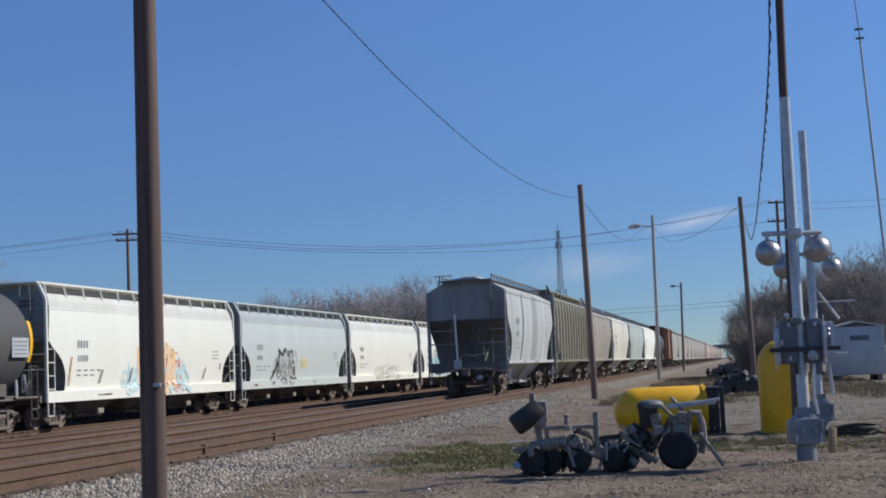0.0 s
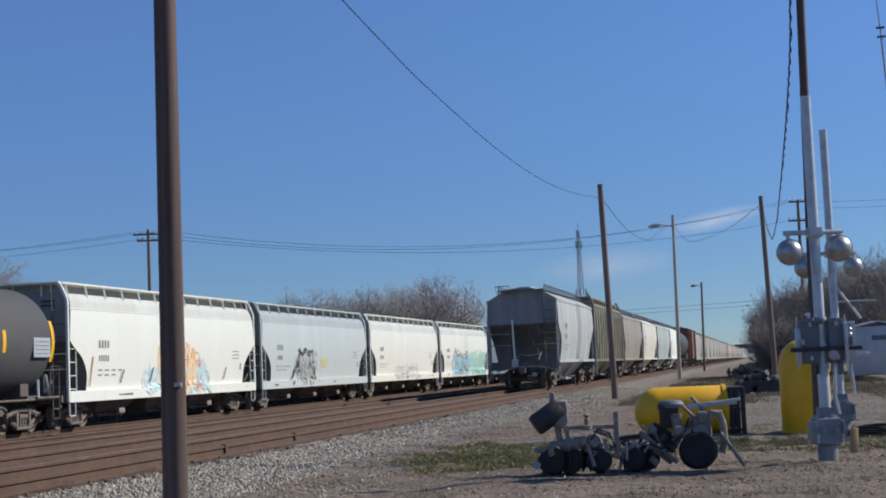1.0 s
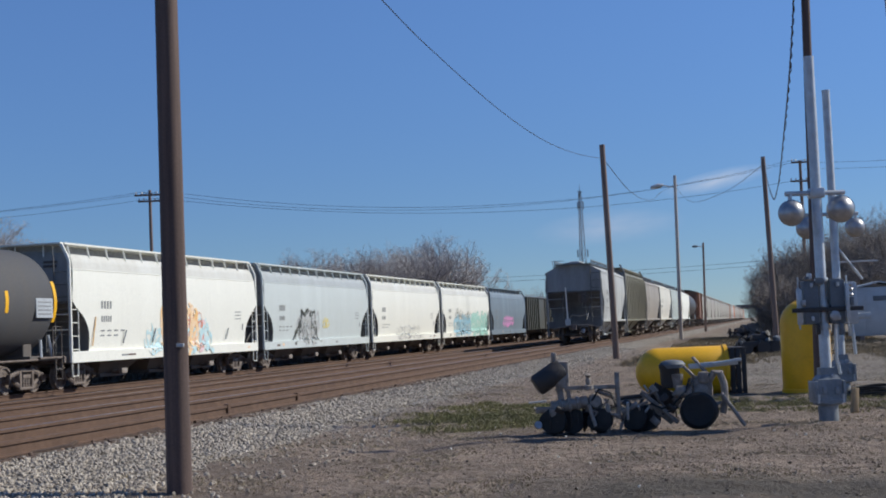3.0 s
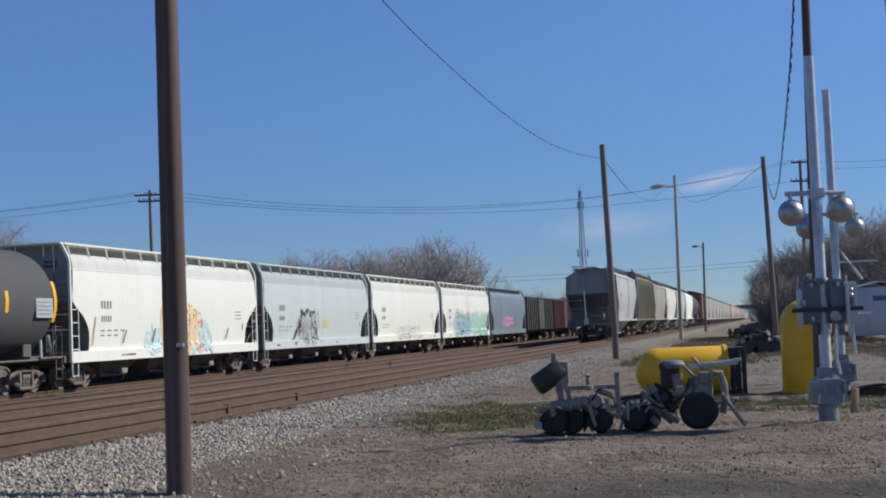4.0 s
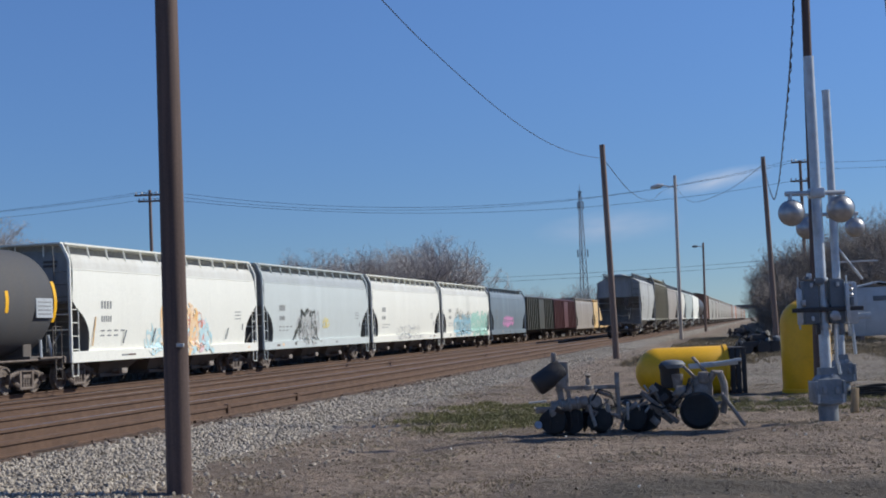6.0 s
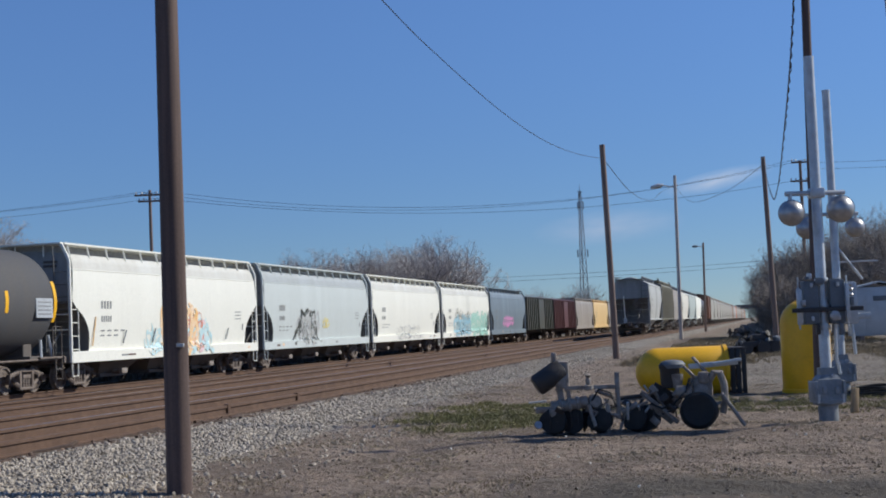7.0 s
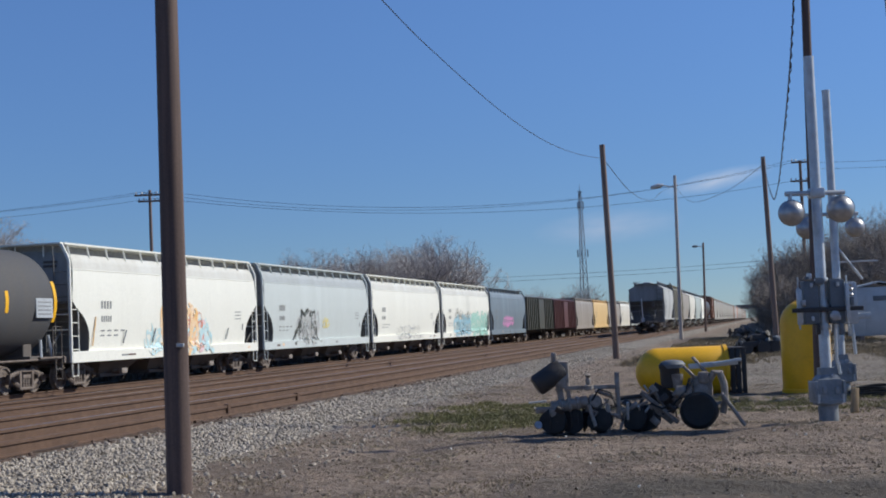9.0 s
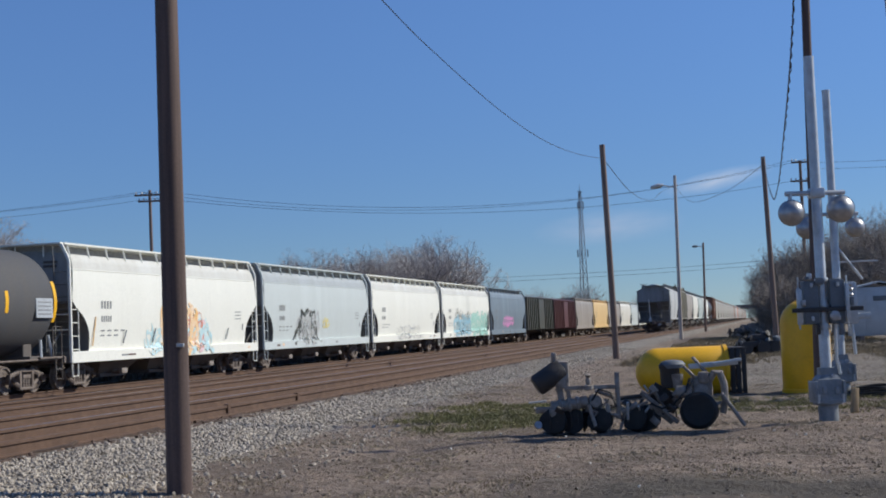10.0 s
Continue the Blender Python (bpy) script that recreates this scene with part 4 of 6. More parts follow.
def placard():
    car = far_cars[0]
    x = 39.1 - TANK_U
    part("placard", mesh_of(box(B(), x - 0.5, x + 0.5, -1.695, -1.66, 2.27, 2.86, 0.004), "placard"), PALEBOX, car, "pale grey placard")
    for k in range(4):
        part("placard_line", mesh_of(box(B(), x - 0.4, x + 0.4, -1.702, -1.696, 2.36 + 0.12 * k, 2.4 + 0.12 * k), "placard_line"), MARK, car)
    for u, a0, a1 in ((39.8, -22, 22), (36.95, -12, 10)):
        bm, prev = B(), None
        for k in range(9):
            a = radians(a0 + (a1 - a0) * k / 8)
            cur = [bm.verts.new((u - TANK_U + dx, -1.686 * math.cos(a), 2.76 + 1.686 * math.sin(a))) for dx in (-0.09, 0.09)]
            if prev:
                bm.faces.new((prev[0], prev[1], cur[1], cur[0]))
            prev = cur
        part("reflective_stripe", bm, YELLOW, car, "yellow reflective stripe")
    white = far_cars[1]
    for x, z0, z1, m_ in ((-L3 / 2 + 1.45, 1.35, 2.3, tag_orange), (-L3 / 2 + 3.7, 1.4, 1.85, MARK), (-L3 / 2 + 6.1, 1.4, 1.9, MARK), (L3 / 2 - 3.6, 1.4, 1.85, MARK)):
        part("side_rod", mesh_of(rod(B(), (x, -1.5, z0), (x + 0.18, -1.56, z1), 0.025, 0.025, 5), "side_rod"), m_, white)
    for z in (3.92, 4.06):
        part("end_lettering", mesh_of(box(B(), -L3 / 2 + inset_at(z, 1) - 0.045, -L3 / 2 + inset_at(z, 1) + 0.01, -0.95, -0.5, z, z + 0.07), "end_lettering"), UNDER, white)
    rnd = random.Random(8)
    for one in far_cars[1:6]:
        for k in range(5):
            q = rnd.uniform(-L3 / 2 + 0.6, L3 / 2 - 1.2)
            part("sill_stencil", mesh_of(box(B(), q, q + rnd.uniform(0.15, 0.6), -1.556, -1.552, 0.98, 0.98 + rnd.uniform(0.05, 0.11)), "sill_stencil"), (RUST, MARK, tag_orange)[k % 3], one)


placard()

# ---- the train that draws away ----
NEAR_U0 = 51.4            # its last bumper at the start
SPEED = 8.15
MOVING = "cars of the departing train"
LENGTHS = (12.9, 14.6, 13.6, 13.9, 16.0, 16.2)
moving_cars = []


def near_place(u):
    return RAILWAY @ pose(u, NEAR_V, NEAR_Z)


_u = NEAR_U0
ORDER = [("h2", GREY, "grey two-bay covered hopper with a dark end"), ("r2", OLIVE, "olive green ribbed covered hopper"), ("h2", TAN, "dusty tan covered hopper car"),
         ("h2", CREAM, "dusty cream covered hopper car"), ("h2", MINT, "pale green-grey covered hopper"), ("h2", WHITE, "white covered hopper car with grime"), ("t", BLACKCAR, "dirty black railway tank car"),
         ("b", BROWN, "tall rust-brown ribbed boxcar")] + [("h3", c, "dusty covered hopper in the long train") for c in (DUST, DUST, TAN, DUST, DUST, TAN, DUST, TAN, DUST, BROWN, DUST, GREY, ORANGE, DUST, TAN, DUST, DUST, TAN, BROWN, DUST, TAN, TAN, DUST, ORANGE, DUST, TAN)]
for kind_, colour_, label_ in ORDER:
    length = LENGTHS[len(moving_cars)] if len(moving_cars) < len(LENGTHS) else L3
    at_u = _u + length / 2 + 0.5
    first = len(moving_cars) < 8
    if kind_ == "t":
        car_ = tank_car("tank_car", length, colour_, label_, near_place(at_u), MOVING)
    elif kind_ == "b":
        car_ = boxcar("boxcar", length, colour_, label_, near_place(at_u), 4.9, MOVING)
    else:
        car_ = hopper("hopper_car", length, colour_, label_, "flat" if kind_ == "r2" else "barrel" if first else "round", 3 if kind_ == "h3" else 2, 1.25, 13 if kind_ == "r2" else 0, first and kind_ != "r2", near_place(at_u), MOVING, first)
    moving_cars.append((car_, at_u))
    _u += length + 1.0


def end_marker():
    """White marker pole hung on the last coupler, with its box, hoses and a pale end sill step."""
    last = moving_cars[0][0]
    x = -LENGTHS[0] / 2 - 0.12
    part("marker_pole", mesh_of(rod(B(), (x, 0.36, 1.0), (x, 0.42, 3.0), 0.04, 0.035), "marker_pole", True), WHITE, last, "white marker pole on the last car")
    part("marker_box", mesh_of(box(B(), x - 0.1, x + 0.08, 0.22, 0.5, 0.95, 1.3, 0.02), "marker_box"), PALEBOX, last)
    part("air_hose", mesh_of(tube(B(), [(x, -0.75, 1.35), (x - 0.05, -0.65, 1.5), (x - 0.08, -0.3, 1.42), (x - 0.08, 0.1, 1.5), (x, 0.3, 1.3)], 0.03, 6), "air_hose"), IRON, last)
    part("pin_lifter", mesh_of(tube(B(), [(x, -1.4, 0.8), (x - 0.06, -0.7, 0.95), (x - 0.06, 0.2, 0.95), (x, 1.2, 0.8)], 0.025, 6), "pin_lifter"), IRON, last)
    part("tail_light", mesh_of(lathe(B(), [(0, -0.06), (0.1, -0.05), (0.12, 0.02), (0, 0.05)], 14, pose(x - 0.02, -0.45, 0.62, 0, 90)), "tail_light", True), ALU, last)


end_marker()


# ---- poles and wires ----


def leaning(base, top):
    """Pose of something upright at base that leans so that its axis runs to top."""
    q = Vector((0, 0, 1)).rotation_difference(Vector(top) - Vector(base))
    return Matrix.Translation(base) @ q.to_matrix().to_4x4()


def pole(name, base, top, r0, r1, material, label, category="utility pole"):
    p = thing(name, leaning(base, top), label, category)
    h = (Vector(top) - Vector(base)).length
    bm = B()
    prof = [(r0 * 1.02, -0.4)] + [(r0 + (r1 - r0) * k / 10, h * k / 10) for k in range(11)] + [(0, h + 0.01)]
    lathe(bm, prof, 20)
    part("shaft", bm, material, p)
    return p, h


near_pole, nh = pole("utility_pole", (-2.65, 13.81, 0.0), (-2.625, 13.81, 8.0), 0.125, 0.102, WOOD, "dark creosoted wooden pole beside the ballast")
part("tag_plate", box(B(), 0.03, 0.1, -0.128, -0.085, 1.44, 1.475, 0.003), PALEBOX, near_pole, "small metal tag")

pole_2, _ = pole("utility_pole", (6.79, 57, 0.02), (6.62, 57, 8.72), 0.135, 0.11, OLDWOOD, "weathered brown wooden pole by the ballast")
pole_3, _ = pole("utility_pole", (16.3, 70, 0.0), (16.1, 70, 9.43), 0.14, 0.11, OLDWOOD, "weathered wooden pole at the yard's edge")
lamp_pole, _ = pole("street_lamp", (17.37, 105, 0.02), (17.5, 105, 12.26), 0.15, 0.11, PALEWOOD, "wooden yard lamp pole with cobra-head light", "street lamp")
part("arm", tube(B(), [(0, 0, 11.35), (-0.7, 0, 11.5), (-1.0, 0, 11.55)], 0.04, 8), STEEL, lamp_pole)
part("lamp_head", lathe(B(), [(0, -0.5), (0.14, -0.42), (0.25, -0.1), (0.25, 0.2), (0.12, 0.5), (0, 0.52)], 16, pose(-1.38, 0, 11.47, 0, 80, 0) @ Matrix.Diagonal((0.7, 1, 1, 1))), STEEL, lamp_pole, "grey metal lamp head")
lamp_pole_2, _ = pole("street_lamp", (29.29, 160, 0.0), (29.5, 160, 10.12), 0.15, 0.11, OLDWOOD, "distant wooden yard lamp pole", "street lamp")
part("arm", tube(B(), [(0, 0, 9.7), (-0.7, 0, 9.75)], 0.05, 8), STEEL, lamp_pole_2)
part("lamp_head", lathe(B(), [(0, -0.3), (0.13, -0.22), (0.14, 0.15), (0.08, 0.3), (0, 0.32)], 12, pose(-0.95, 0, 9.72, 0, 86, 0)), GREYBOX, lamp_pole_2, "grey metal lamp head")


def crossarm_pole(base, top, arms, label):
    """A power pole with crossarms and insulators: arms are (height below the top, half width)."""
    p, h = pole("utility_pole", base, top, 0.2, 0.13, OLDWOOD, label)
    for down, half in arms:
        z = h - down
        arm = part("crossarm", box(B(), -half, half, -0.22, -0.1, z - 0.08, z + 0.08, 0.01), OLDWOOD, p)
        for k in (-0.92, -0.5, 0.5, 0.92):
            part("insulator", shared("insulator", lambda: mesh_of(lathe(B(), [(0.03, 0), (0.07, 0.06), (0.05, 0.1), (0.07, 0.16), (0.03, 0.22), (0, 0.23)], 10), "insulator", True)), STEEL, arm, m=pose(k * half, -0.16, z + 0.08))
    return p


crossarm_pole((-25.8, 125, -0.3), (-25.83, 125, 14.97), ((0.45, 1.3), (1.0, 1.0)), "wooden power pole with two crossarms behind the train")
crossarm_pole((33.25, 130, 0), (33.3, 130, 15.75), ((0.2, 0.85), (1.95, 1.0)), "wooden power pole with two crossarms by the trees")


def cable(name, points, r, label, sag_steps=0):
    """A hanging cable through the given points (Catmull-Rom)."""
    pts = [Vector(p) for p in points]
    pts = [pts[0] * 2 - pts[1]] + pts + [pts[-1] * 2 - pts[-2]]
    path = []
    for a, b, c, d in zip(pts, pts[1:], pts[2:], pts[3:]):
        for k in range(10):
            t = k / 10
            path.append(0.5 * ((2 * b) + (c - a) * t + (2 * a - 5 * b + 4 * c - d) * t * t + (3 * b - a - 3 * c + d) * t ** 3))
    path.append(pts[-2])
    ob = part(name, tube(B(), path, r, 5), CABLE)
    tagged(ob, label, "cable")
    return ob


def sagging(a, b, sag, n=9):
    a, b = Vector(a), Vector(b)
    return [a.lerp(b, k / (n - 1)) - Vector((0, 0, 4 * sag * (k / (n - 1)) * (1 - k / (n - 1)))) for k in range(n)]


WIRE = "power and telephone wires over the yard"
for xa, za, xb, zb, s in ((-24.62, 14.8, 34.08, 15.82, 2.75), (-26.46, 14.8, 32.9, 15.82, 2.95), (-25.32, 14.22, 34.2, 14.05, 2.2)):
    w = cable("overhead_wire", sagging((xa, 124.84, za), (xb, 129.84, zb), s), 0.015, "thin black power wire between the power poles")
    tagged(w, group=WIRE)
    w = cable("overhead_wire", sagging((xa, 124.84, za), (-76, 128, za - 0.8), 1.1), 0.014, "thin black power wire between the power poles")
    tagged(w, group=WIRE)
for dz in (0.0, -0.6):
    tagged(cable("overhead_wire", sagging((33.6, 130, 15.5 + dz), (85, 132, 20.0 + dz), 1.4), 0.014, "thin black power wire beyond the trees"), group=WIRE)
tagged(cable("overhead_wire", [(6.65, 57, 8.15), (4.8, 48.5, 7.35), (3.06, 40.3, 6.78), (1.47, 33, 6.6), (-0.04, 26, 6.68), (-0.7, 23, 6.81), (-1.7, 18.4, 7.08), (-2.72, 13.85, 7.4)], 0.009, "single black wire between the wooden poles"), group=WIRE)
tagged(cable("overhead_wire", [(6.7, 57, 8.05), (8.9, 66, 7.6), (11.86, 80, 8.35), (14.6, 93, 10.0), (17.45, 105, 11.5)], 0.013, "slack wire to the yard lamp"), group=WIRE)
tagged(cable("overhead_wire", [(17.5, 105, 11.4), (17.2, 97, 9.6), (17.31, 90, 9.22), (16.8, 80, 9.0), (16.15, 70, 9.1)], 0.013, "slack wire to the yard lamp"), group=WIRE)
for dz in (0.0, -0.9):
    tagged(cable("overhead_wire", sagging((-40, 300, 13.0 + dz), (78, 300, 13.7 + dz), 1.2), 0.03, "far thin power wire"), group=WIRE)


def twisted_cable():
    pts = [(5.75, 22, 8.2), (6.2, 24, 7.0), (6.57, 26, 6.09), (7.9, 32, 5.85), (10.82, 45, 5.81), (13.47, 57, 6.19), (14.91, 64, 7.39), (16.14, 70, 9.08)]
    w = cable("service_cable", pts, 0.012, "slack twisted black service cable")
    off = [(x + 0.012, y, z) for i, (x, y, z) in enumerate(pts)]
    tube_bm = B()
    a = [Vector(p) for p in off]
    for p, q in zip(a, a[1:]):
        n = 24
        for k in range(n):
            f, g = k / n, (k + 1) / n
            s = 0.022
            p0, p1 = p.lerp(q, f), p.lerp(q, g)
            base = 0.0
            rod(tube_bm, p0 + Vector((s * math.sin(f * 40), 0, s * math.cos(f * 40))), p1 + Vector((s * math.sin(g * 40), 0, s * math.cos(g * 40))), 0.010, 0.010, 4)
    part("twisted_core", tube_bm, CABLE, w)


twisted_cable()
wood_pole, _ = pole("utility_pole", (6.26, 24, 0.0), (6.42, 24, 7.9), 0.085, 0.07, WOOD, "thin brown wooden pole behind the crossing signals")
antenna, ah = pole("antenna_mast", (10.1, 30, 0.0), (9.71, 30, 8.3), 0.035, 0.022, PALEBOX, "thin grey antenna mast leaning beside the yard", "antenna mast")
part("whip", rod(B(), (0, 0, ah), (-0.03, 0, ah + 1.4), 0.012, 0.006), GREYBOX, antenna)
for z in (ah - 0.05, ah + 0.15):
    part("collar", box(B(), -0.09, 0.09, -0.03, 0.03, z - 0.02, z + 0.02, 0.005), GREYBOX, antenna)


def lattice_tower(x, y, height):
    tw = thing("radio_tower", pose(x, y, -0.3), "grey steel lattice radio tower far behind the trains", "radio tower")
    w0, w1 = 1.25, 0.3
    n = 16

    def at_z(k, i):
        w = w0 + (w1 - w0) * k / n
        a = math.pi / 2 + i * 2 * math.pi / 3
        return Vector((w * math.cos(a), w * math.sin(a), height * k / n))
    for i in range(3):
        part("tower_leg", rod(B(), at_z(0, i), at_z(n, i), 0.085, 0.06, 6), BASEGREY, tw)
    for k in range(n):
        for i in range(3):
            j = (i + 1) % 3
            for p, q in ((at_z(k, i), at_z(k + 1, j)), (at_z(k, j), at_z(k + 1, i)), (at_z(k, i), at_z(k, j))):
                part("brace", rod(B(), p, q, 0.035, 0.035, 4), BASEGREY, tw)
    for z, s in ((height * 0.56, 2.2), (height * 0.9, 1.2)):
        for a in (0.3, 2.4, 4.5):
            part("panel_antenna", box(B(), -0.12, 0.12, -0.08, 0.08, -0.8, 0.8, 0.03), BASEGREY, tw, m=pose(s * 0.55 * math.cos(a), s * 0.55 * math.sin(a), z))
    part("platform", box(B(), -0.5, 0.5, -0.5, 0.5, height - 0.08, height, 0.02), GREYBOX, tw)
    part("lightning_rod", rod(B(), (0, 0, height), (0, 0, height + 1.6), 0.05, 0.03), GREYBOX, tw)


lattice_tower(29.6, 300, 30.0)
# ---- bare winter trees ----


def grow(seed, height, spread, low, most):
    """Branch segments of one bare tree with a domed crown: (start, end, radius0, radius1, level)."""
    rnd = random.Random(seed)
    segs = []
    wide, mid, tall = height * 0.36 * spread, height * (0.5 if low else 0.56), height * (0.5 if low else 0.44)
    dents = [(Vector((rnd.uniform(-1, 1), rnd.uniform(-1, 1), rnd.uniform(-0.2, 1))).normalized(), rnd.uniform(0.08, 0.25)) for _ in range(9)]

    def inside(p):
        q = Vector((p.x / wide, p.y / wide, (p.z - mid) / tall))
        way = q.normalized()
        return q.length < 1.0 - max(k * max(0.0, way.dot(v) - 0.8) / 0.2 for v, k in dents)

    # a forked trunk, then all limbs in turn, level by level, so that every side fills evenly
    fork = height * (0.14 if low else 0.22)
    segs.append((Vector((0, 0, -0.3)), Vector((0, 0, fork)), height * 0.022, height * 0.017, 0))
    queue = collections.deque()
    limbs = 9
    for k in range(limbs):
        a = 2 * math.pi * k / limbs + rnd.uniform(-0.3, 0.3)
        out = (0.15, 0.95, 0.5)[k % 3] * rnd.uniform(0.8, 1.2) * spread
        queue.append((Vector((0, 0, fork * rnd.uniform(0.75, 1.0))), Vector((math.cos(a) * out, math.sin(a) * out, 1)).normalized(), height * rnd.uniform(0.26, 0.32), height * 0.0105, 1))
    while queue and len(segs) < most:
        p, way, length, r, level = queue.popleft()
        stopped = False
        for k in range(3):
            q = p + way * (length / 3)
            if not inside(q) and q.z > fork * 1.6:
                segs.append((p.copy(), p + way * (length / 9), r, r * 0.5, level))
                stopped = True
                break
            segs.append((p.copy(), q.copy(), r * (1 - 0.2 * k), r * (1 - 0.2 * (k + 1)), level))
            p = q
            way = (way + Vector((rnd.uniform(-1, 1), rnd.uniform(-1, 1), rnd.uniform(-0.5, 0.6))) * (0.12 + 0.04 * level)).normalized()
            if level < 7:
                for _ in range(2 if level < 4 and rnd.random() < 0.45 else 1):
                    side = Vector((rnd.uniform(-1, 1), rnd.uniform(-1, 1), rnd.uniform(-0.2, 0.4)))
                    side = (side - way * side.dot(way)).normalized()
                    w = (way * rnd.uniform(0.6, 1.0) + side * rnd.uniform(0.55, 1.05) + Vector((0, 0, 0.18 if level < 3 else -0.04))).normalized()
                    queue.append((p.copy(), w, length * rnd.uniform(0.55, 0.75), r * 0.55, level + 1))
        if level < 7 and not stopped:
            queue.append((p.copy(), way, length * 0.7, r * 0.5, level + 1))
    # fine twigs on every open end
    while queue:
        p, way, length, r, level = queue.popleft()
        for k in range(3):
            side = Vector((rnd.uniform(-1, 1), rnd.uniform(-1, 1), rnd.uniform(-0.8, 0.9)))
            w = (way * rnd.uniform(0.4, 1.0) + side * 0.75).normalized()
            long = max(length, height * 0.045) * rnd.uniform(0.6, 1.15)
            while long > height * 0.012 and not inside(p + w * long):
                long *= 0.6
            segs.append((p + way * length * rnd.uniform(0.0, 0.25), p + w * long, r * 0.45, 0.0, 9))
    return segs


def segs_mesh(name, segs, sides, material, least):
    n = len(segs)
    verts, faces = [], []
    ring = [(math.cos(2 * math.pi * i / sides), math.sin(2 * math.pi * i / sides)) for i in range(sides)]
    for a, b, r0, r1, _ in segs:
        d = (b - a).normalized()
        x = d.orthogonal().normalized()
        y = d.cross(x)
        o = len(verts)
        verts.extend(a + (x * c + y * s) * max(r0, least) for c, s in ring)
        if r1 == 0:
            # a twig tapers to its tip
            verts.append(b)
            faces.extend((o + i, o + (i + 1) % sides, o + sides) for i in range(sides))
            continue
        verts.extend(b + (x * c + y * s) * max(r1, least) for c, s in ring)
        for i in range(sides):
            j = (i + 1) % sides
            faces.append((o + i, o + j, o + sides + j, o + sides + i))
    me = bpy.data.meshes.new(name)
    me.from_pydata(verts, [], faces)
    me.materials.append(material)
    return me


TREES = {}


def tree(kind, x, y, height, turn, label, group):
    if kind not in TREES:
        seed, spread, low, most = kind
        segs = grow(seed, 10.0, spread, low, most)
        TREES[kind] = (segs_mesh("trunk", [s for s in segs if s[4] <= 2], 5, BARK, 0.016), segs_mesh("crown", [s for s in segs if s[4] > 2], 3, BRUSH if low else TWIG, 0.0085))
    t = thing("bare_tree", pose(x, y, -0.3 if uv_of(x, y)[1] > 26 else ground_z(x, y), 0, 0, turn), label, "tree", group)
    t.scale = (height / 10,) * 3
    part("trunk", TREES[kind][0], BARK, t)
    part("crown", TREES[kind][1], BRUSH if kind[2] else TWIG, t)


KINDS = [(11, 1.0, False, 1500), (12, 1.2, False, 1500), (13, 1.1, False, 1500)]
BUSHY = [(21, 1.1, True, 1500), (22, 1.2, True, 1500)]
SMALL = [(31, 1.0, False, 300), (32, 1.1, True, 300)]
_r = random.Random(5)
GROVE = "bare trees behind the standing train"
# grove: position along the view as sideways share of the distance, distance, height
for i, (k, d, h) in enumerate(((-0.126, 178, 11.2), (-0.113, 170, 12.6), (-0.102, 182, 12.9), (-0.092, 172, 13.1), (-0.080, 180, 12.8), (-0.070, 170, 12.7), (-0.060, 180, 13.2), (-0.050, 172, 12.9),
                               (-0.041, 176, 13.4), (-0.030, 168, 12.6), (-0.022, 180, 13.6), (-0.008, 170, 14.4), (0.004, 176, 14.3), (0.015, 172, 12.4), (-0.034, 186, 14.2), (-0.106, 190, 12.6), (-0.014, 188, 14.6))):
    tree(KINDS[i % 3], k * d, d, h * 1.03, _r.uniform(0, 360), "bare grey-brown deciduous tree in the winter grove", GROVE)
for i, (k, d, h) in enumerate(((-0.309, 128, 15.0), (-0.328, 132, 15.6), (-0.348, 136, 15.2), (-0.293, 134, 13.2))):
    tree(KINDS[i % 3], k * d, d, h, _r.uniform(0, 360), "tall bare tree behind the standing train", GROVE)
WOOD_EDGE = "bare trees and brush at the yard's edge"
for i, (k, d, h) in enumerate(((0.231, 104, 6.6), (0.240, 98, 7.6), (0.252, 104, 8.4), (0.262, 98, 8.6), (0.274, 106, 9.2), (0.286, 100, 9.6), (0.298, 108, 10.6), (0.308, 98, 10.2), (0.320, 106, 11.0), (0.335, 100, 11.0), (0.35, 108, 11.0),
                               (0.246, 112, 8.2), (0.292, 116, 10.6), (0.226, 94, 3.6), (0.232, 95, 4.6), (0.239, 93, 5.4), (0.247, 95, 5.2), (0.256, 93, 5.6), (0.266, 95, 5.4), (0.276, 94, 5.8), (0.228, 100, 5.0),
                               (0.241, 108, 8.0), (0.256, 110, 8.6), (0.268, 112, 9.2), (0.280, 110, 9.4), (0.303, 112, 10.2), (0.316, 96, 9.6), (0.295, 93, 6.6), (0.313, 92, 7.0))):
    tree(BUSHY[i % 2] if i % 2 == 0 or h < 7 else BUSHY[i // 2 % 2], k * d, d, h * 1.02, _r.uniform(0, 360), "dense bare brown tree with low branches", WOOD_EDGE)
FAR_WOOD = "distant bare trees down the line"
for i in range(26):
    k = 0.03 + 0.0058 * i + _r.uniform(-0.003, 0.003)
    d = 330 + _r.uniform(-20, 40)
    tree(SMALL[i % 2], k * d, d, _r.uniform(11.5, 14) if i < 14 else _r.uniform(6.5, 9.5), _r.uniform(0, 360), "small bare tree in the distance", FAR_WOOD)
# ---- crossing signals ----


def lamp_mesh(r):
    """Back of a signal lamp: domed housing, rim and hood; the dome looks to -y."""
    bm = B()
    lathe(bm, [(0, -0.92 * r), (0.35 * r, -0.86 * r), (0.66 * r, -0.66 * r), (0.88 * r, -0.36 * r), (0.97 * r, 0), (1.02 * r, 0.02 * r), (1.02 * r, 0.14 * r), (0.9 * r, 0.16 * r), (0.86 * r, 0.95 * r), (0.84 * r, 0.95 * r), (0.86 * r, 0.2 * r), (0, 0.2 * r)], 28, pose(0, 0, 0, -90))
    return mesh_of(bm, "signal_lamp", True)


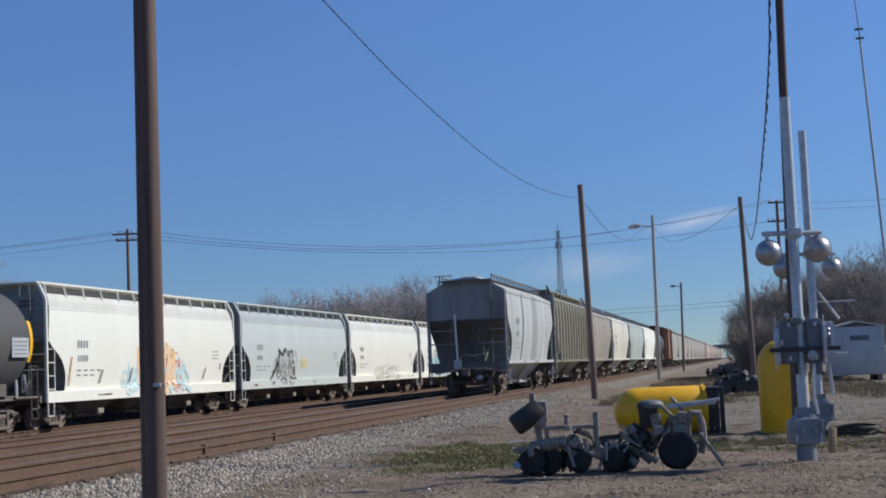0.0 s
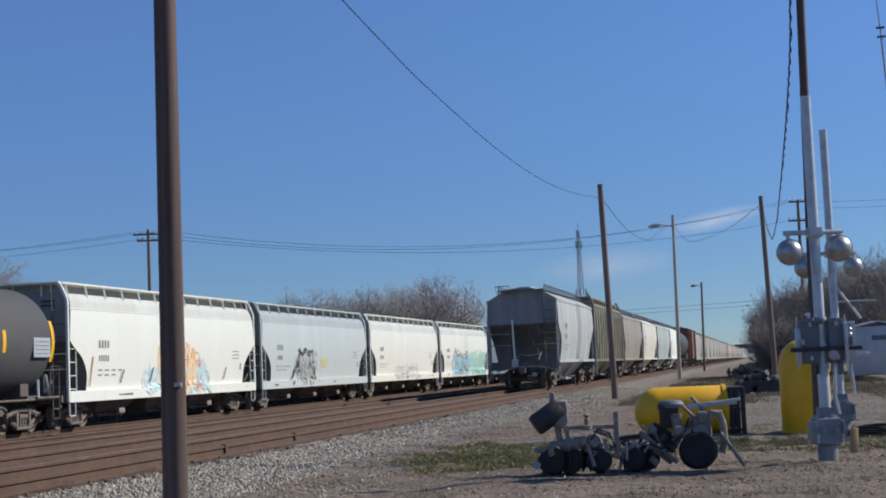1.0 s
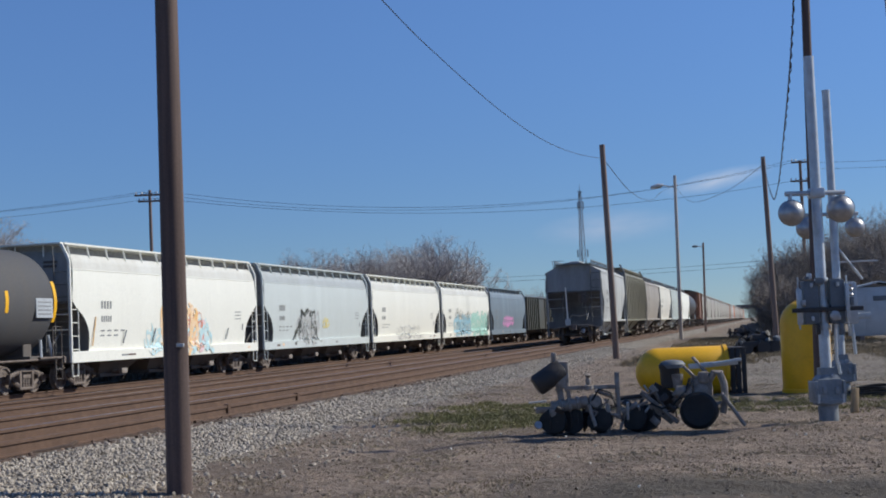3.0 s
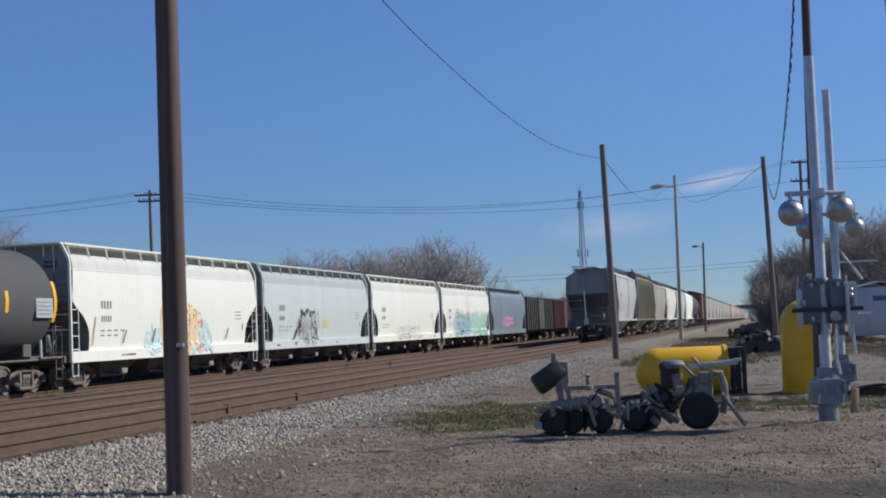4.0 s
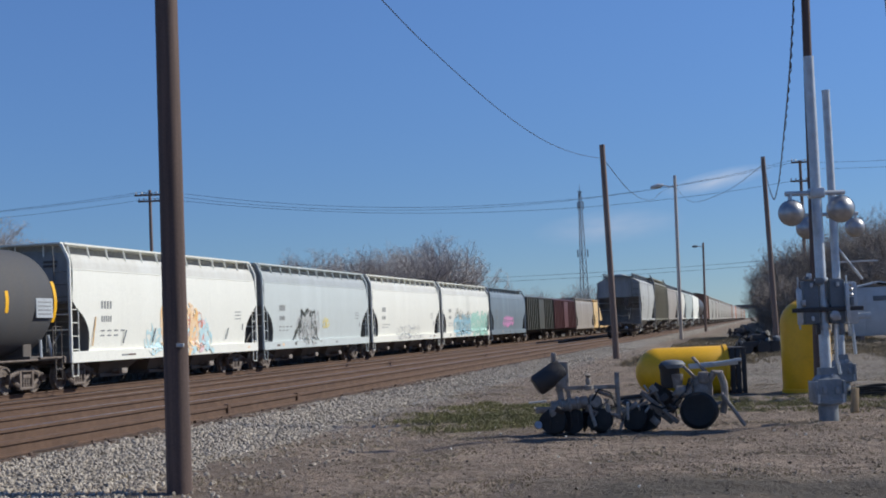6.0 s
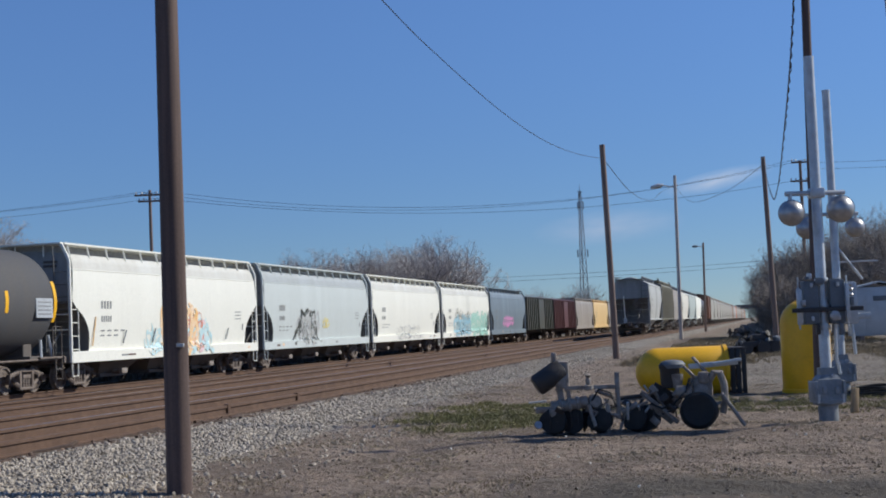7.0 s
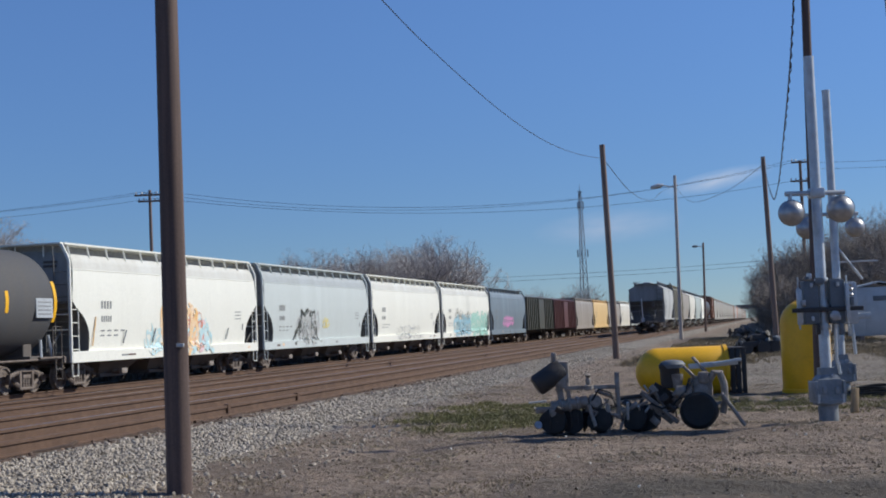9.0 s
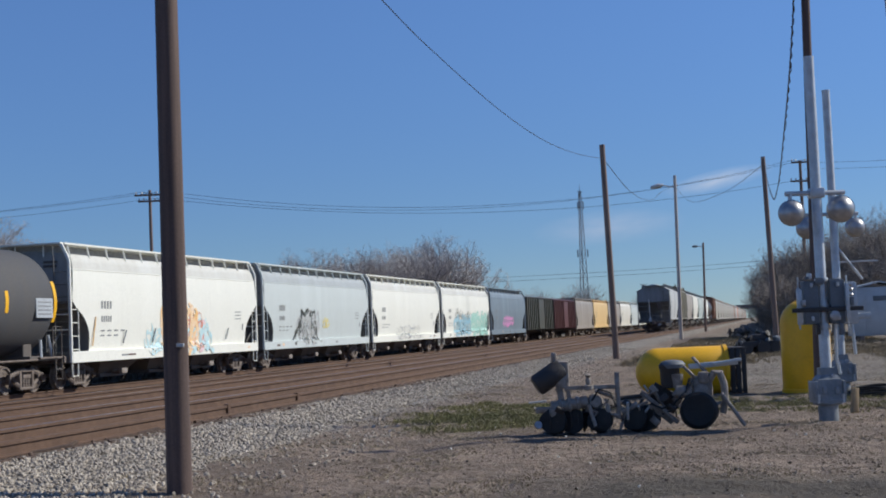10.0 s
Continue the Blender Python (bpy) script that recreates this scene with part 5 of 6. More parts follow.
def crossing_signal(name, x, y, top, lamps, arm_z, label, boxes):
    s = thing(name, pose(x, y, 0), label, "crossing signal")
    part("mast", lathe(B(), [(0.078, 0.55), (0.078, 1.3), (0.073, 1.32), (0.07, top), (0.074, top), (0.074, top + 0.03), (0, top + 0.035)], 20), STEEL, s)
    part("foundation", lathe(B(), [(0.135, -0.1), (0.135, 0.24), (0.16, 0.25), (0.2, 0.26), (0.2, 0.31), (0.15, 0.32), (0, 0.32)], 20), BASEGREY, s, "grey steel foundation tube")
    bm = B()
    for w0, w1, z0, z1 in ((0.2, 0.2, 0.285, 0.325), (0.175, 0.16, 0.325, 0.6), (0.16, 0.11, 0.6, 0.66), (0.105, 0.1, 0.66, 0.76)):
        lathe(bm, [(0, z0), (w0 * 1.414, z0), (w1 * 1.414, z1), (0, z1)], 4, pose(0, 0, 0, 0, 0, 45))
    base = part("base_casting", bm, BASEGREY, s, smooth=False)
    for a in (-0.19, 0.19):
        part("rib", box(B(), a - 0.018, a + 0.018, -0.2, 0.2, 0.32, 0.58, 0.008), BASEGREY, base)
        for b in (-0.18, 0.18):
            part("bolt", rod(B(), (a * 0.9, b, 0.28), (a * 0.9, b, 0.4), 0.024, 0.024, 6), STEEL, base)
    for a in (-0.08, 0.09):
        part("cover_lug", box(B(), a - 0.03, a + 0.03, -0.195, -0.16, 0.4, 0.5, 0.008), BASEGREY, base)
    part("neck_bolt", rod(B(), (0.06, -0.13, 0.64), (0.06, -0.1, 0.64), 0.03, 0.03, 8), STEEL, base)
    arm = part("crossarm", B_arm(lamps, arm_z), STEEL, s)
    for lx, ly, lz, r in lamps:
        part("signal_lamp", shared(("lamp", r), lambda: lamp_mesh(r)), ALU, s, "polished domed lamp housing", m=pose(lx, ly, lz, 0, 0, -12))
    for x0, x1, y0, y1, z0, z1, m_ in boxes:
        b = part("junction_box", box(B(), x0, x1, y0, y1, z0, z1, 0.012), m_, s)
        part("lid_rim", box(B(), x0 - 0.008, x1 + 0.008, y0 - 0.012, y0 + 0.012, z0 + 0.02, z1 - 0.02, 0.004), m_, b)
    return s


def B_arm(lamps, z):
    bm = B()
    xs = sorted(l[0] for l in lamps)
    rod(bm, (xs[0] - 0.06, lamps[0][1] * 0.6, z), (xs[-1] + 0.05, lamps[-1][1] * 0.6, z), 0.035, 0.035, 10)
    for lx, ly, lz, r in lamps:
        rod(bm, (lx, ly * 0.6, z + 0.02), (lx, ly * 0.6, lz + r * 0.6), 0.03, 0.03, 8)
        rod(bm, (lx, ly * 0.6, lz + r * 0.8), (lx, ly, lz + r * 0.8), 0.03, 0.03, 8)
    box(bm, -0.1, 0.1, -0.1, 0.1, z - 0.07, z + 0.07, 0.015)
    return bm


sig_1 = crossing_signal("crossing_signal", 5.22, 19.6, 5.07, ((-0.385, -0.12, 2.91, 0.18), (0.36, 0.1, 2.955, 0.19)), 3.18, "galvanised crossing signal mast with silver lamps seen from behind",
                        ((-0.27, -0.09, -0.14, 0.1, 1.36, 1.96, GREYBOX), (0.09, 0.27, -0.12, 0.14, 1.36, 1.98, GREYBOX), (-0.37, -0.31, -0.1, -0.04, 1.36, 1.86, STEEL), (-0.12, -0.02, -0.2, -0.12, 1.9, 2.0, GREYBOX)))
for x0, z0, z1, m_ in ((-0.2, 1.98, 2.06, STEEL), (-0.3, 1.62, 1.7, ALU), (0.3, 1.42, 1.9, STEEL), (0.36, 1.6, 1.72, GREYBOX), (-0.12, 1.22, 1.36, BLACK), (0.2, 1.2, 1.36, GREYBOX), (-0.24, 1.98, 2.02, GREYBOX)):
    part("bracket", box(B(), x0 - 0.025, x0 + 0.025, -0.2, -0.1, z0, z1, 0.006), m_, sig_1)
for x0 in (-0.34, 0.33, 0.22):
    part("tie_rod", rod(B(), (x0, -0.06, 1.3), (x0, -0.06, 2.02), 0.012, 0.012, 6), STEEL, sig_1)
for x0, z0 in ((-0.18, 1.9), (-0.18, 1.44), (0.18, 1.9), (0.18, 1.44)):
    part("latch", box(B(), x0 - 0.02, x0 + 0.02, -0.17, -0.13, z0 - 0.03, z0 + 0.03, 0.006), STEEL, sig_1)
part("clamp_bar", box(B(), -0.46, 0.52, -0.17, -0.13, 1.53, 1.59, 0.006), BLACK, sig_1, "black clamp bar across the boxes")
for z in (1.32, 1.62, 1.97):
    part("band", lathe(B(), [(0.09, z - 0.03), (0.095, z), (0.09, z + 0.03)], 16), STEEL, sig_1)
part("conduit", tube(B(), [(0.16, 0.0, 1.36), (0.16, 0.02, 0.9), (0.2, 0.02, 0.66)], 0.022, 8), STEEL, sig_1)
part("bell", lathe(B(), [(0, -0.02), (0.06, -0.015), (0.07, 0.03), (0, 0.05)], 16, pose(0.12, -0.15, 1.47, 90)), ALU, sig_1, "small bright bell")
sig_2 = crossing_signal("crossing_signal", 7.1, 25.6, 5.54, ((-0.5, -0.1, 3.06, 0.2), (0.42, 0.1, 3.05, 0.18)), 3.3, "galvanised crossing signal mast with silver lamps beyond the first",
                        ((-0.1, 0.06, -0.2, -0.08, 1.3, 2.05, STEEL), (0.1, 0.3, -0.14, 0.14, 1.3, 2.06, PALEBOX), (0.3, 0.55, -0.1, 0.1, 1.38, 1.5, PALEBOX)))
for k in range(5):
    part("insulator", lathe(B(), [(0.03, 0), (0.05, 0.03), (0.03, 0.06)], 10, pose(0.2, -0.15, 1.62 + 0.09 * k)), STEEL, sig_2)
part("arm_strut", tube(B(), [(0.0, 0, 2.75), (0.45, -0.05, 2.1)], 0.025, 8), STEEL, sig_2)
part("arm_strut", tube(B(), [(0.05, 0, 2.42), (0.75, -0.05, 2.42)], 0.016, 8), STEEL, sig_2)
part("counterweight_arm", tube(B(), [(0.2, -0.1, 1.3), (0.24, -0.1, 0.75)], 0.03, 8), STEEL, sig_2)

# ---- yellow tanks ----


def tank_shell(r, length):
    bm = B()
    prof = [(0, 0), (r * 0.97, 0), (r, 0.03), (r, length * 0.4), (r, length * 0.74)]
    for k in range(1, 9):
        a = k * math.pi / 16
        prof.append((r * math.cos(a) if k < 8 else 0, length * 0.74 + length * 0.26 * math.sin(a)))
    return lathe(bm, prof, 40)


def yellow_tank(m, label, strap):
    t = thing("yellow_tank", m, label, "tank")
    part("shell", tank_shell(0.475, 1.78), YELLOW, t)
    part("base_ring", lathe(B(), [(0.47, -0.015), (0.495, -0.015), (0.495, 0.06), (0.47, 0.065)], 40), YELLOW, t)
    if strap:
        part("fitting", lathe(B(), [(0, 1.74), (0.06, 1.74), (0.06, 1.8), (0, 1.81)], 14), STEEL, t)
    return t


yellow_tank(pose(5.5, 28.1, 0.485, 0, -90, -3), "dull yellow tank lying on its side on the dirt", False)
yellow_tank(pose(6.98, 27.6, 0.015), "dull yellow tank standing upright on the dirt", True)


def crate():
    c = thing("black_crate", pose(5.68, 28.1, 0, 0, 0, -3), "black slatted crate at the end of the yellow tank", "crate")
    for k in range(3):
        part("slat", box(B(), -0.14 + 0.11 * k, -0.05 + 0.11 * k, -0.38, -0.35, 0.02, 0.92, 0.008), BLACK, c)
    for z in (0.05, 0.45, 0.86):
        part("rail", box(B(), -0.15, 0.18, -0.345, 0.35, z, z + 0.06, 0.008), BLACK, c)
    part("back", box(B(), -0.15, 0.18, 0.355, 0.38, 0.02, 0.92, 0.008), BLACK, c)


crate()

# ---- scrapped disc machine lying on the dirt ----


def disc_mesh(r):
    bm = B()
    lathe(bm, [(0, 0.09), (0.3 * r, 0.08), (0.65 * r, 0.045), (r, 0.0), (r * 0.99, -0.008), (0.64 * r, 0.036), (0, 0.08)], 24, pose(0, 0, 0, 0, 90))
    return mesh_of(bm, "disc", True)


def gang(owner, x, y, z, r, count, pitch, turn):
    g = part("disc_gang", rod(B(), (-count * pitch / 2 - 0.05, 0, 0), (count * pitch / 2 + 0.05, 0, 0), 0.03, 0.03, 8), BLACK, owner, "black gang of dished steel discs", m=pose(x, y, z, 0, 0, turn))
    for k in range(count):
        part("disc", shared(("disc", r), lambda: disc_mesh(r)), BLACK, g, m=pose((k - (count - 1) / 2) * pitch, 0, 0, 0, 0, 0))


def battered(bm, amount, seed):
    """Dents and caked dirt on a turned shape."""
    for v in bm.verts:
        v.co += Vector(noise.noise_vector(v.co * 9 + Vector((seed, 0, 0)))) * amount
    return bm


def machine():
    mc = thing("disc_machine", pose(0, 19.6, 0), "scrapped black and grey disc machine on the dirt", "farm machine")
    gang(mc, 1.52, 0, 0.19, 0.19, 5, 0.1, 12)
    gang(mc, 2.0, 0.05, 0.2, 0.2, 4, 0.1, -10)
    gang(mc, 2.62, 0.1, 0.19, 0.19, 4, 0.13, -8)
    for x, y, r, w in ((1.42, -0.1, 0.18, 0.2), (1.68, -0.02, 0.18, 0.18), (2.06, -0.1, 0.17, 0.2), (2.54, -0.05, 0.17, 0.2), (2.74, 0.05, 0.175, 0.2)):
        part("roller", battered(lathe(B(), [(0, -w * 0.5), (r * 0.45, -w * 0.5), (r * 0.55, -w * 0.3), (r * 0.8, -w * 0.55), (r * 0.97, -w * 0.4), (r, 0), (r * 0.97, w * 0.4), (r * 0.7, w * 0.5), (0, w * 0.5)], 20, pose(0, 0, 0, 84, 0, -12)), 0.03, x * 7), RUBBER, mc, m=pose(x, y, r))
    part("drum", lathe(B(), [(0, -0.27), (0.13, -0.27), (0.152, -0.24), (0.155, 0.14), (0.13, 0.18), (0, 0.18)], 24, Matrix.Translation((1.43, 0, 0.81)) @ Vector((0.8, 0.1, 0.5)).to_track_quat("Z", "Y").to_matrix().to_4x4()), BLACK, mc, "black motor drum")
    part("drum_plate", box(box(B(), 1.5, 1.66, -0.1, 0.12, 0.62, 1.0, 0.03, pose(0, 0, 0)), 1.43, 1.5, -0.05, 0.05, 0.9, 1.12, 0.02), IRON, mc)
    part("drum_arm", rod(rod(B(), (1.5, -0.05, 0.75), (1.56, -0.05, 0.38), 0.045, 0.05), (1.62, -0.08, 0.7), (1.66, -0.08, 0.4), 0.03, 0.03), IRON, mc)
    part("axle_housing", lathe(B(), [(0, -0.02), (0.08, 0), (0.085, 0.1), (0.1, 0.11), (0.1, 0.14), (0.08, 0.15), (0.08, 0.22), (0.1, 0.23), (0.1, 0.26), (0.08, 0.27), (0.08, 0.34), (0.1, 0.35), (0.1, 0.38), (0.08, 0.39), (0.09, 0.5), (0, 0.52)], 16,
                               Matrix.Translation((1.4, -0.08, 0.37)) @ Vector((1, 0, 0.12)).to_track_quat("Z", "Y").to_matrix().to_4x4()), IRON, mc)
    part("gear_lump", lathe(B(), [(0, -0.08), (0.09, -0.07), (0.12, 0), (0.08, 0.08), (0, 0.1)], 12, pose(2.0, -0.08, 0.42, 80)), IRON, mc)
    part("hitch_block", box(box(B(), 1.18, 1.42, -0.14, 0.0, 0.3, 0.38, 0.02), 1.36, 1.52, -0.2, 0.04, 0.24, 0.36, 0.03), IRON, mc)
    part("frame_bar", box(B(), 1.58, 2.33, -0.12, -0.06, 0.585, 0.64, 0.008, pose(0, 0, 0.03, 0, 0.5)), IRON, mc)
    part("post", box(B(), 2.28, 2.345, -0.14, -0.08, 0.18, 0.82, 0.008), IRON, mc, "upright grey steel post")
    part("valve", lathe(B(), [(0, 0.58), (0.08, 0.6), (0.08, 0.65), (0.03, 0.66), (0.04, 0.72), (0.025, 0.76), (0.045, 0.79), (0, 0.83)], 10, pose(1.92, -0.08, 0)), IRON, mc)
    part("brace", rod(B(), (2.0, -0.14, 0.58), (2.26, -0.16, 0.48), 0.025, 0.025), IRON, mc)
    part("brace", rod(B(), (1.86, -0.16, 0.32), (2.3, -0.16, 0.23), 0.022, 0.022), IRON, mc)
    part("shank", box(B(), 2.13, 2.19, -0.2, -0.15, 0.0, 0.4, 0.008, pose(0, 0, 0)), IRON, mc)
    part("shank", rod(B(), (1.9, -0.18, 0.4), (1.98, -0.22, 0.1), 0.032, 0.026), IRON, mc)
    part("shank", rod(B(), (2.4, -0.1, 0.25), (2.32, -0.14, 0.02), 0.02, 0.02), IRON, mc)
    part("link", rod(B(), (2.36, -0.1, 0.26), (2.58, -0.1, 0.38), 0.035, 0.045), IRON, mc)
    part("link", rod(B(), (2.34, -0.05, 0.46), (2.75, 0.0, 0.48), 0.028, 0.028), BLACK, mc)
    part("chain_bar", rod(B(), (2.5, 0.0, 0.2), (2.72, 0.0, 0.5), 0.02, 0.02), BLACK, mc)
    part("drawbar", rod(B(), (2.64, -0.05, 0.53), (3.12, -0.15, 0.1), 0.035, 0.03), IRON, mc)
    part("drawbar", rod(B(), (2.82, -0.02, 0.55), (3.0, -0.08, 0.2), 0.025, 0.025), IRON, mc)
    part("shield", box(B(), -0.22, 0.22, -0.012, 0.012, -0.12, 0.14, 0.006, pose(2.98, 0.1, 0.42, 10, 32, 0)), BLACK, mc, "black bent shield plate")
    part("shield", box(B(), -0.2, 0.2, -0.012, 0.012, -0.06, 0.06, 0.006, pose(2.92, -0.06, 0.24, 10, 40, 0)), IRON, mc)
    part("canister", lathe(B(), [(0, 0.56), (0.11, 0.57), (0.13, 0.62), (0.135, 0.82), (0.15, 0.84), (0.15, 0.89), (0.12, 0.92), (0, 0.93)], 24, pose(3.06, 0.0, 0)), BLACK, mc, "black lidded canister")
    part("canister_cone", lathe(B(), [(0, 0.0), (0.06, 0.01), (0.085, 0.2), (0, 0.2)], 16, pose(3.14, -0.12, 0.56)), IRON, mc)
    part("canister_lid", lathe(B(), [(0.17, 0.84), (0.18, 0.89), (0.15, 0.93), (0.08, 0.95), (0, 0.955)], 24, pose(3.1, 0.0, 0.0)), GREYBOX, mc)
    part("shaft", lathe(B(), [(0, 0), (0.075, 0), (0.085, 0.02), (0.085, 0.2), (0.06, 0.22), (0, 0.22)], 16, Matrix.Translation((3.1, -0.16, 0.53)) @ Vector((1, -0.1, -0.12)).to_track_quat("Z", "Y").to_matrix().to_4x4()), IRON, mc)
    part("gearbox", box(box(B(), 3.34, 3.62, -0.16, 0.1, 0.4, 0.72, 0.05), 3.42, 3.56, -0.2, -0.1, 0.62, 0.78, 0.03), IRON, mc)
    part("gearbox_cover", lathe(B(), [(0, 0), (0.1, 0), (0.11, 0.03), (0.06, 0.06), (0, 0.06)], 14, pose(3.45, -0.17, 0.5, 90)), IRON, mc)
    part("lever", rod(B(), (3.2, -0.1, 0.9), (3.4, -0.14, 0.68), 0.02, 0.025), IRON, mc)
    part("lever", rod(B(), (3.38, 0.0, 0.98), (3.6, -0.08, 0.7), 0.022, 0.03), IRON, mc)
    part("guard", tube(B(), [(3.58, -0.12, 0.66), (3.64, -0.15, 0.76), (3.72, -0.15, 0.76), (3.77, -0.15, 0.6), (3.78, -0.15, 0.36), (3.74, -0.15, 0.2)], 0.05, 8), IRON, mc, "grey curved guard")
    part("beam", box(B(), -0.34, 0.34, -0.03, 0.03, -0.035, 0.035, 0.008, pose(3.66, -0.02, 0.87, 0, -3.5, 0)), PALEBOX, mc)
    part("beam", box(B(), -0.2, 0.2, -0.03, 0.03, -0.02, 0.02, 0.006, pose(3.84, -0.08, 0.9, 0, -8, 0)), PALEBOX, mc)
    part("prop", rod(B(), (3.72, -0.2, 0.48), (4.0, -0.3, 0.03), 0.026, 0.026), IRON, mc)
    wheel = part("wheel", battered(lathe(B(), [(0, -0.1), (0.12, -0.1), (0.14, -0.05), (0.17, -0.1), (0.21, -0.14), (0.25, -0.1), (0.26, 0), (0.25, 0.1), (0.21, 0.14), (0, 0.1)], 28, pose(0, 0, 0, 84, 0, -14)), 0.014, 3), RUBBER, mc, "black rubber wheel", m=pose(3.4, -0.22, 0.255))
    part("hub", lathe(B(), [(0, -0.14), (0.06, -0.13), (0.07, -0.08), (0, -0.08)], 12, pose(0, 0, 0, 84, 0, -14)), IRON, wheel)
    rnd = random.Random(77)
    for k in range(44):
        # bent rods, brackets and levers tangled over the axle
        x = rnd.uniform(1.3, 3.75)
        y, z = rnd.uniform(-0.28, 0.05), rnd.uniform(0.12, 0.5 if x < 2.7 else 0.62)
        w = Vector((rnd.uniform(-1, 1), rnd.uniform(-0.4, 0.4), rnd.uniform(-0.8, 0.8))).normalized() * rnd.uniform(0.1, 0.26)
        if k % 3:
            part("rod", rod(B(), (x, y, z), (x + w.x, y + w.y, max(0.03, z + w.z)), rnd.uniform(0.010, 0.022), None, 7), (IRON, BLACK, STEEL)[k % 3 - 1 if k % 5 else 2], mc)
        else:
            part("bracket", box(B(), -0.06, 0.06, -0.02, 0.02, -0.04, 0.05, 0.008, pose(x, y, z, rnd.uniform(-40, 40), rnd.uniform(-60, 60), 0)), (IRON, BLACK)[k % 2], mc)
    part("hose", tube(B(), [(3.3, -0.2, 0.7), (3.22, -0.24, 0.52), (3.05, -0.24, 0.36), (2.9, -0.2, 0.3), (2.75, -0.14, 0.38)], 0.016, 6), RUBBER, mc)
    part("hose", tube(B(), [(1.95, -0.16, 0.45), (2.05, -0.2, 0.6), (2.2, -0.2, 0.55), (2.28, -0.2, 0.35)], 0.014, 6), RUBBER, mc)
    part("reflector", lathe(B(), [(0, -0.03), (0.05, -0.01), (0.055, 0.02), (0, 0.03)], 12, pose(1.2, -0.15, 0.14, 60, 30)), ALU, mc, "bright reflector cup")


machine()

# ---- yard clutter ----


def bungalow():
    b = thing("equipment_shed", pose(22.1, 72.5, 0, 0, 0, -8), "pale grey sheet metal equipment shed on skids", "shed")
    part("wall", box(B(), -1.35, 1.35, -1.1, 1.1, 0.3, 2.75, 0.02), PALEBOX, b)
    bm = B()
    for x0, z0, x1, z1 in ((-1.42, 2.75, 0, 3.05), (0, 3.05, 1.42, 2.75)):
        v = [bm.verts.new(p) for p in ((x0, -1.18, z0), (x1, -1.18, z1), (x1, 1.18, z1), (x0, 1.18, z0), (x0, -1.18, z0 - 0.08), (x1, -1.18, z1 - 0.08), (x1, 1.18, z1 - 0.08), (x0, 1.18, z0 - 0.08))]
        for f in ((0, 1, 2, 3), (7, 6, 5, 4), (0, 4, 5, 1), (2, 6, 7, 3), (1, 5, 6, 2), (3, 7, 4, 0)):
            bm.faces.new([v[i] for i in f])
    part("roof", bm, PALEBOX, b)
    door = part("door", box(B(), -0.75, 0.25, -1.13, -1.103, 0.4, 2.45, 0.008), PALEBOX, b)
    part("handle", box(B(), 0.1, 0.16, -1.17, -1.13, 1.35, 1.5, 0.008), STEEL, door)
    part("vent", box(B(), -0.35, 0.6, -1.14, -1.131, 2.05, 2.3, 0.004), GREYBOX, b, "dark grey louvred vent")
    for x in (-1.0, 1.0):
        part("skid", box(B(), x - 0.12, x + 0.12, -1.2, 1.2, -0.05, 0.3, 0.02), OLDWOOD, b)
    part("side_cabinet", box(B(), 1.36, 1.9, -0.6, 0.4, 0.5, 1.7, 0.02), PALEBOX, b)


bungalow()


def coil():
    c = thing("cable_coil", pose(7.62, 25.3, 0), "loose coil of black cable on the dirt", "cable coil")
    rnd = random.Random(2)
    for k in range(7):
        r, z, ox, oy = rnd.uniform(0.34, 0.46), 0.02 + 0.026 * k, rnd.uniform(-0.06, 0.06), rnd.uniform(-0.05, 0.05)
        part("loop", tube(B(), [(ox + r * 1.05 * math.cos(a), oy + r * math.sin(a), z + 0.015 * math.sin(a * 2 + k)) for a in [i * math.pi / 14 for i in range(29)]], 0.016, 6), CABLE, c)


coil()


def scrap_axle(x, y, turn, s):
    w = thing("scrap_wheelset", pose(x, y, 0.45 * s, 0, 0, turn), "rusty scrap railway wheelset on the ground", "wheelset", "scrap wheelsets in the yard")
    w.scale = (s, s, s)
    part("axle", shared("wheels", wheelset_mesh), TRUCK, w)


for x, y, a, s in ((22.4, 109, 70, 0.8), (23.0, 110, 105, 0.75)):
    scrap_axle(x, y, a, s)


def rubble_heap():
    """Broken concrete and scrap lumps heaped on the ground, in one mesh."""
    bm, rnd = B(), random.Random(52)
    for k in range(130):
        t = rnd.uniform(-1, 1)
        x, y = 2.6 * t, rnd.uniform(-1.2, 1.2)
        top = 1.15 * (1 - abs(t) ** 2) * (1 - (y / 1.5) ** 2)
        e = rnd.uniform(0.12, 0.42)
        box(bm, -e, e, -e * 0.8, e * 0.8, -e * 0.4, e * 0.4, 0.03, pose(x, y, max(0.08, top * rnd.uniform(0.2, 0.95)), rnd.uniform(-50, 50), rnd.uniform(-50, 50), rnd.uniform(0, 180)))
    ob = part("rubble_heap", bm, stone_material("broken_concrete", (0.09, 0.08, 0.072), (0.36, 0.335, 0.305)), smooth=False, m=pose(25.0, 110, 0))
    tagged(ob, "grey heap of broken concrete and scrap on the ground", "rubble", kind="stuff")


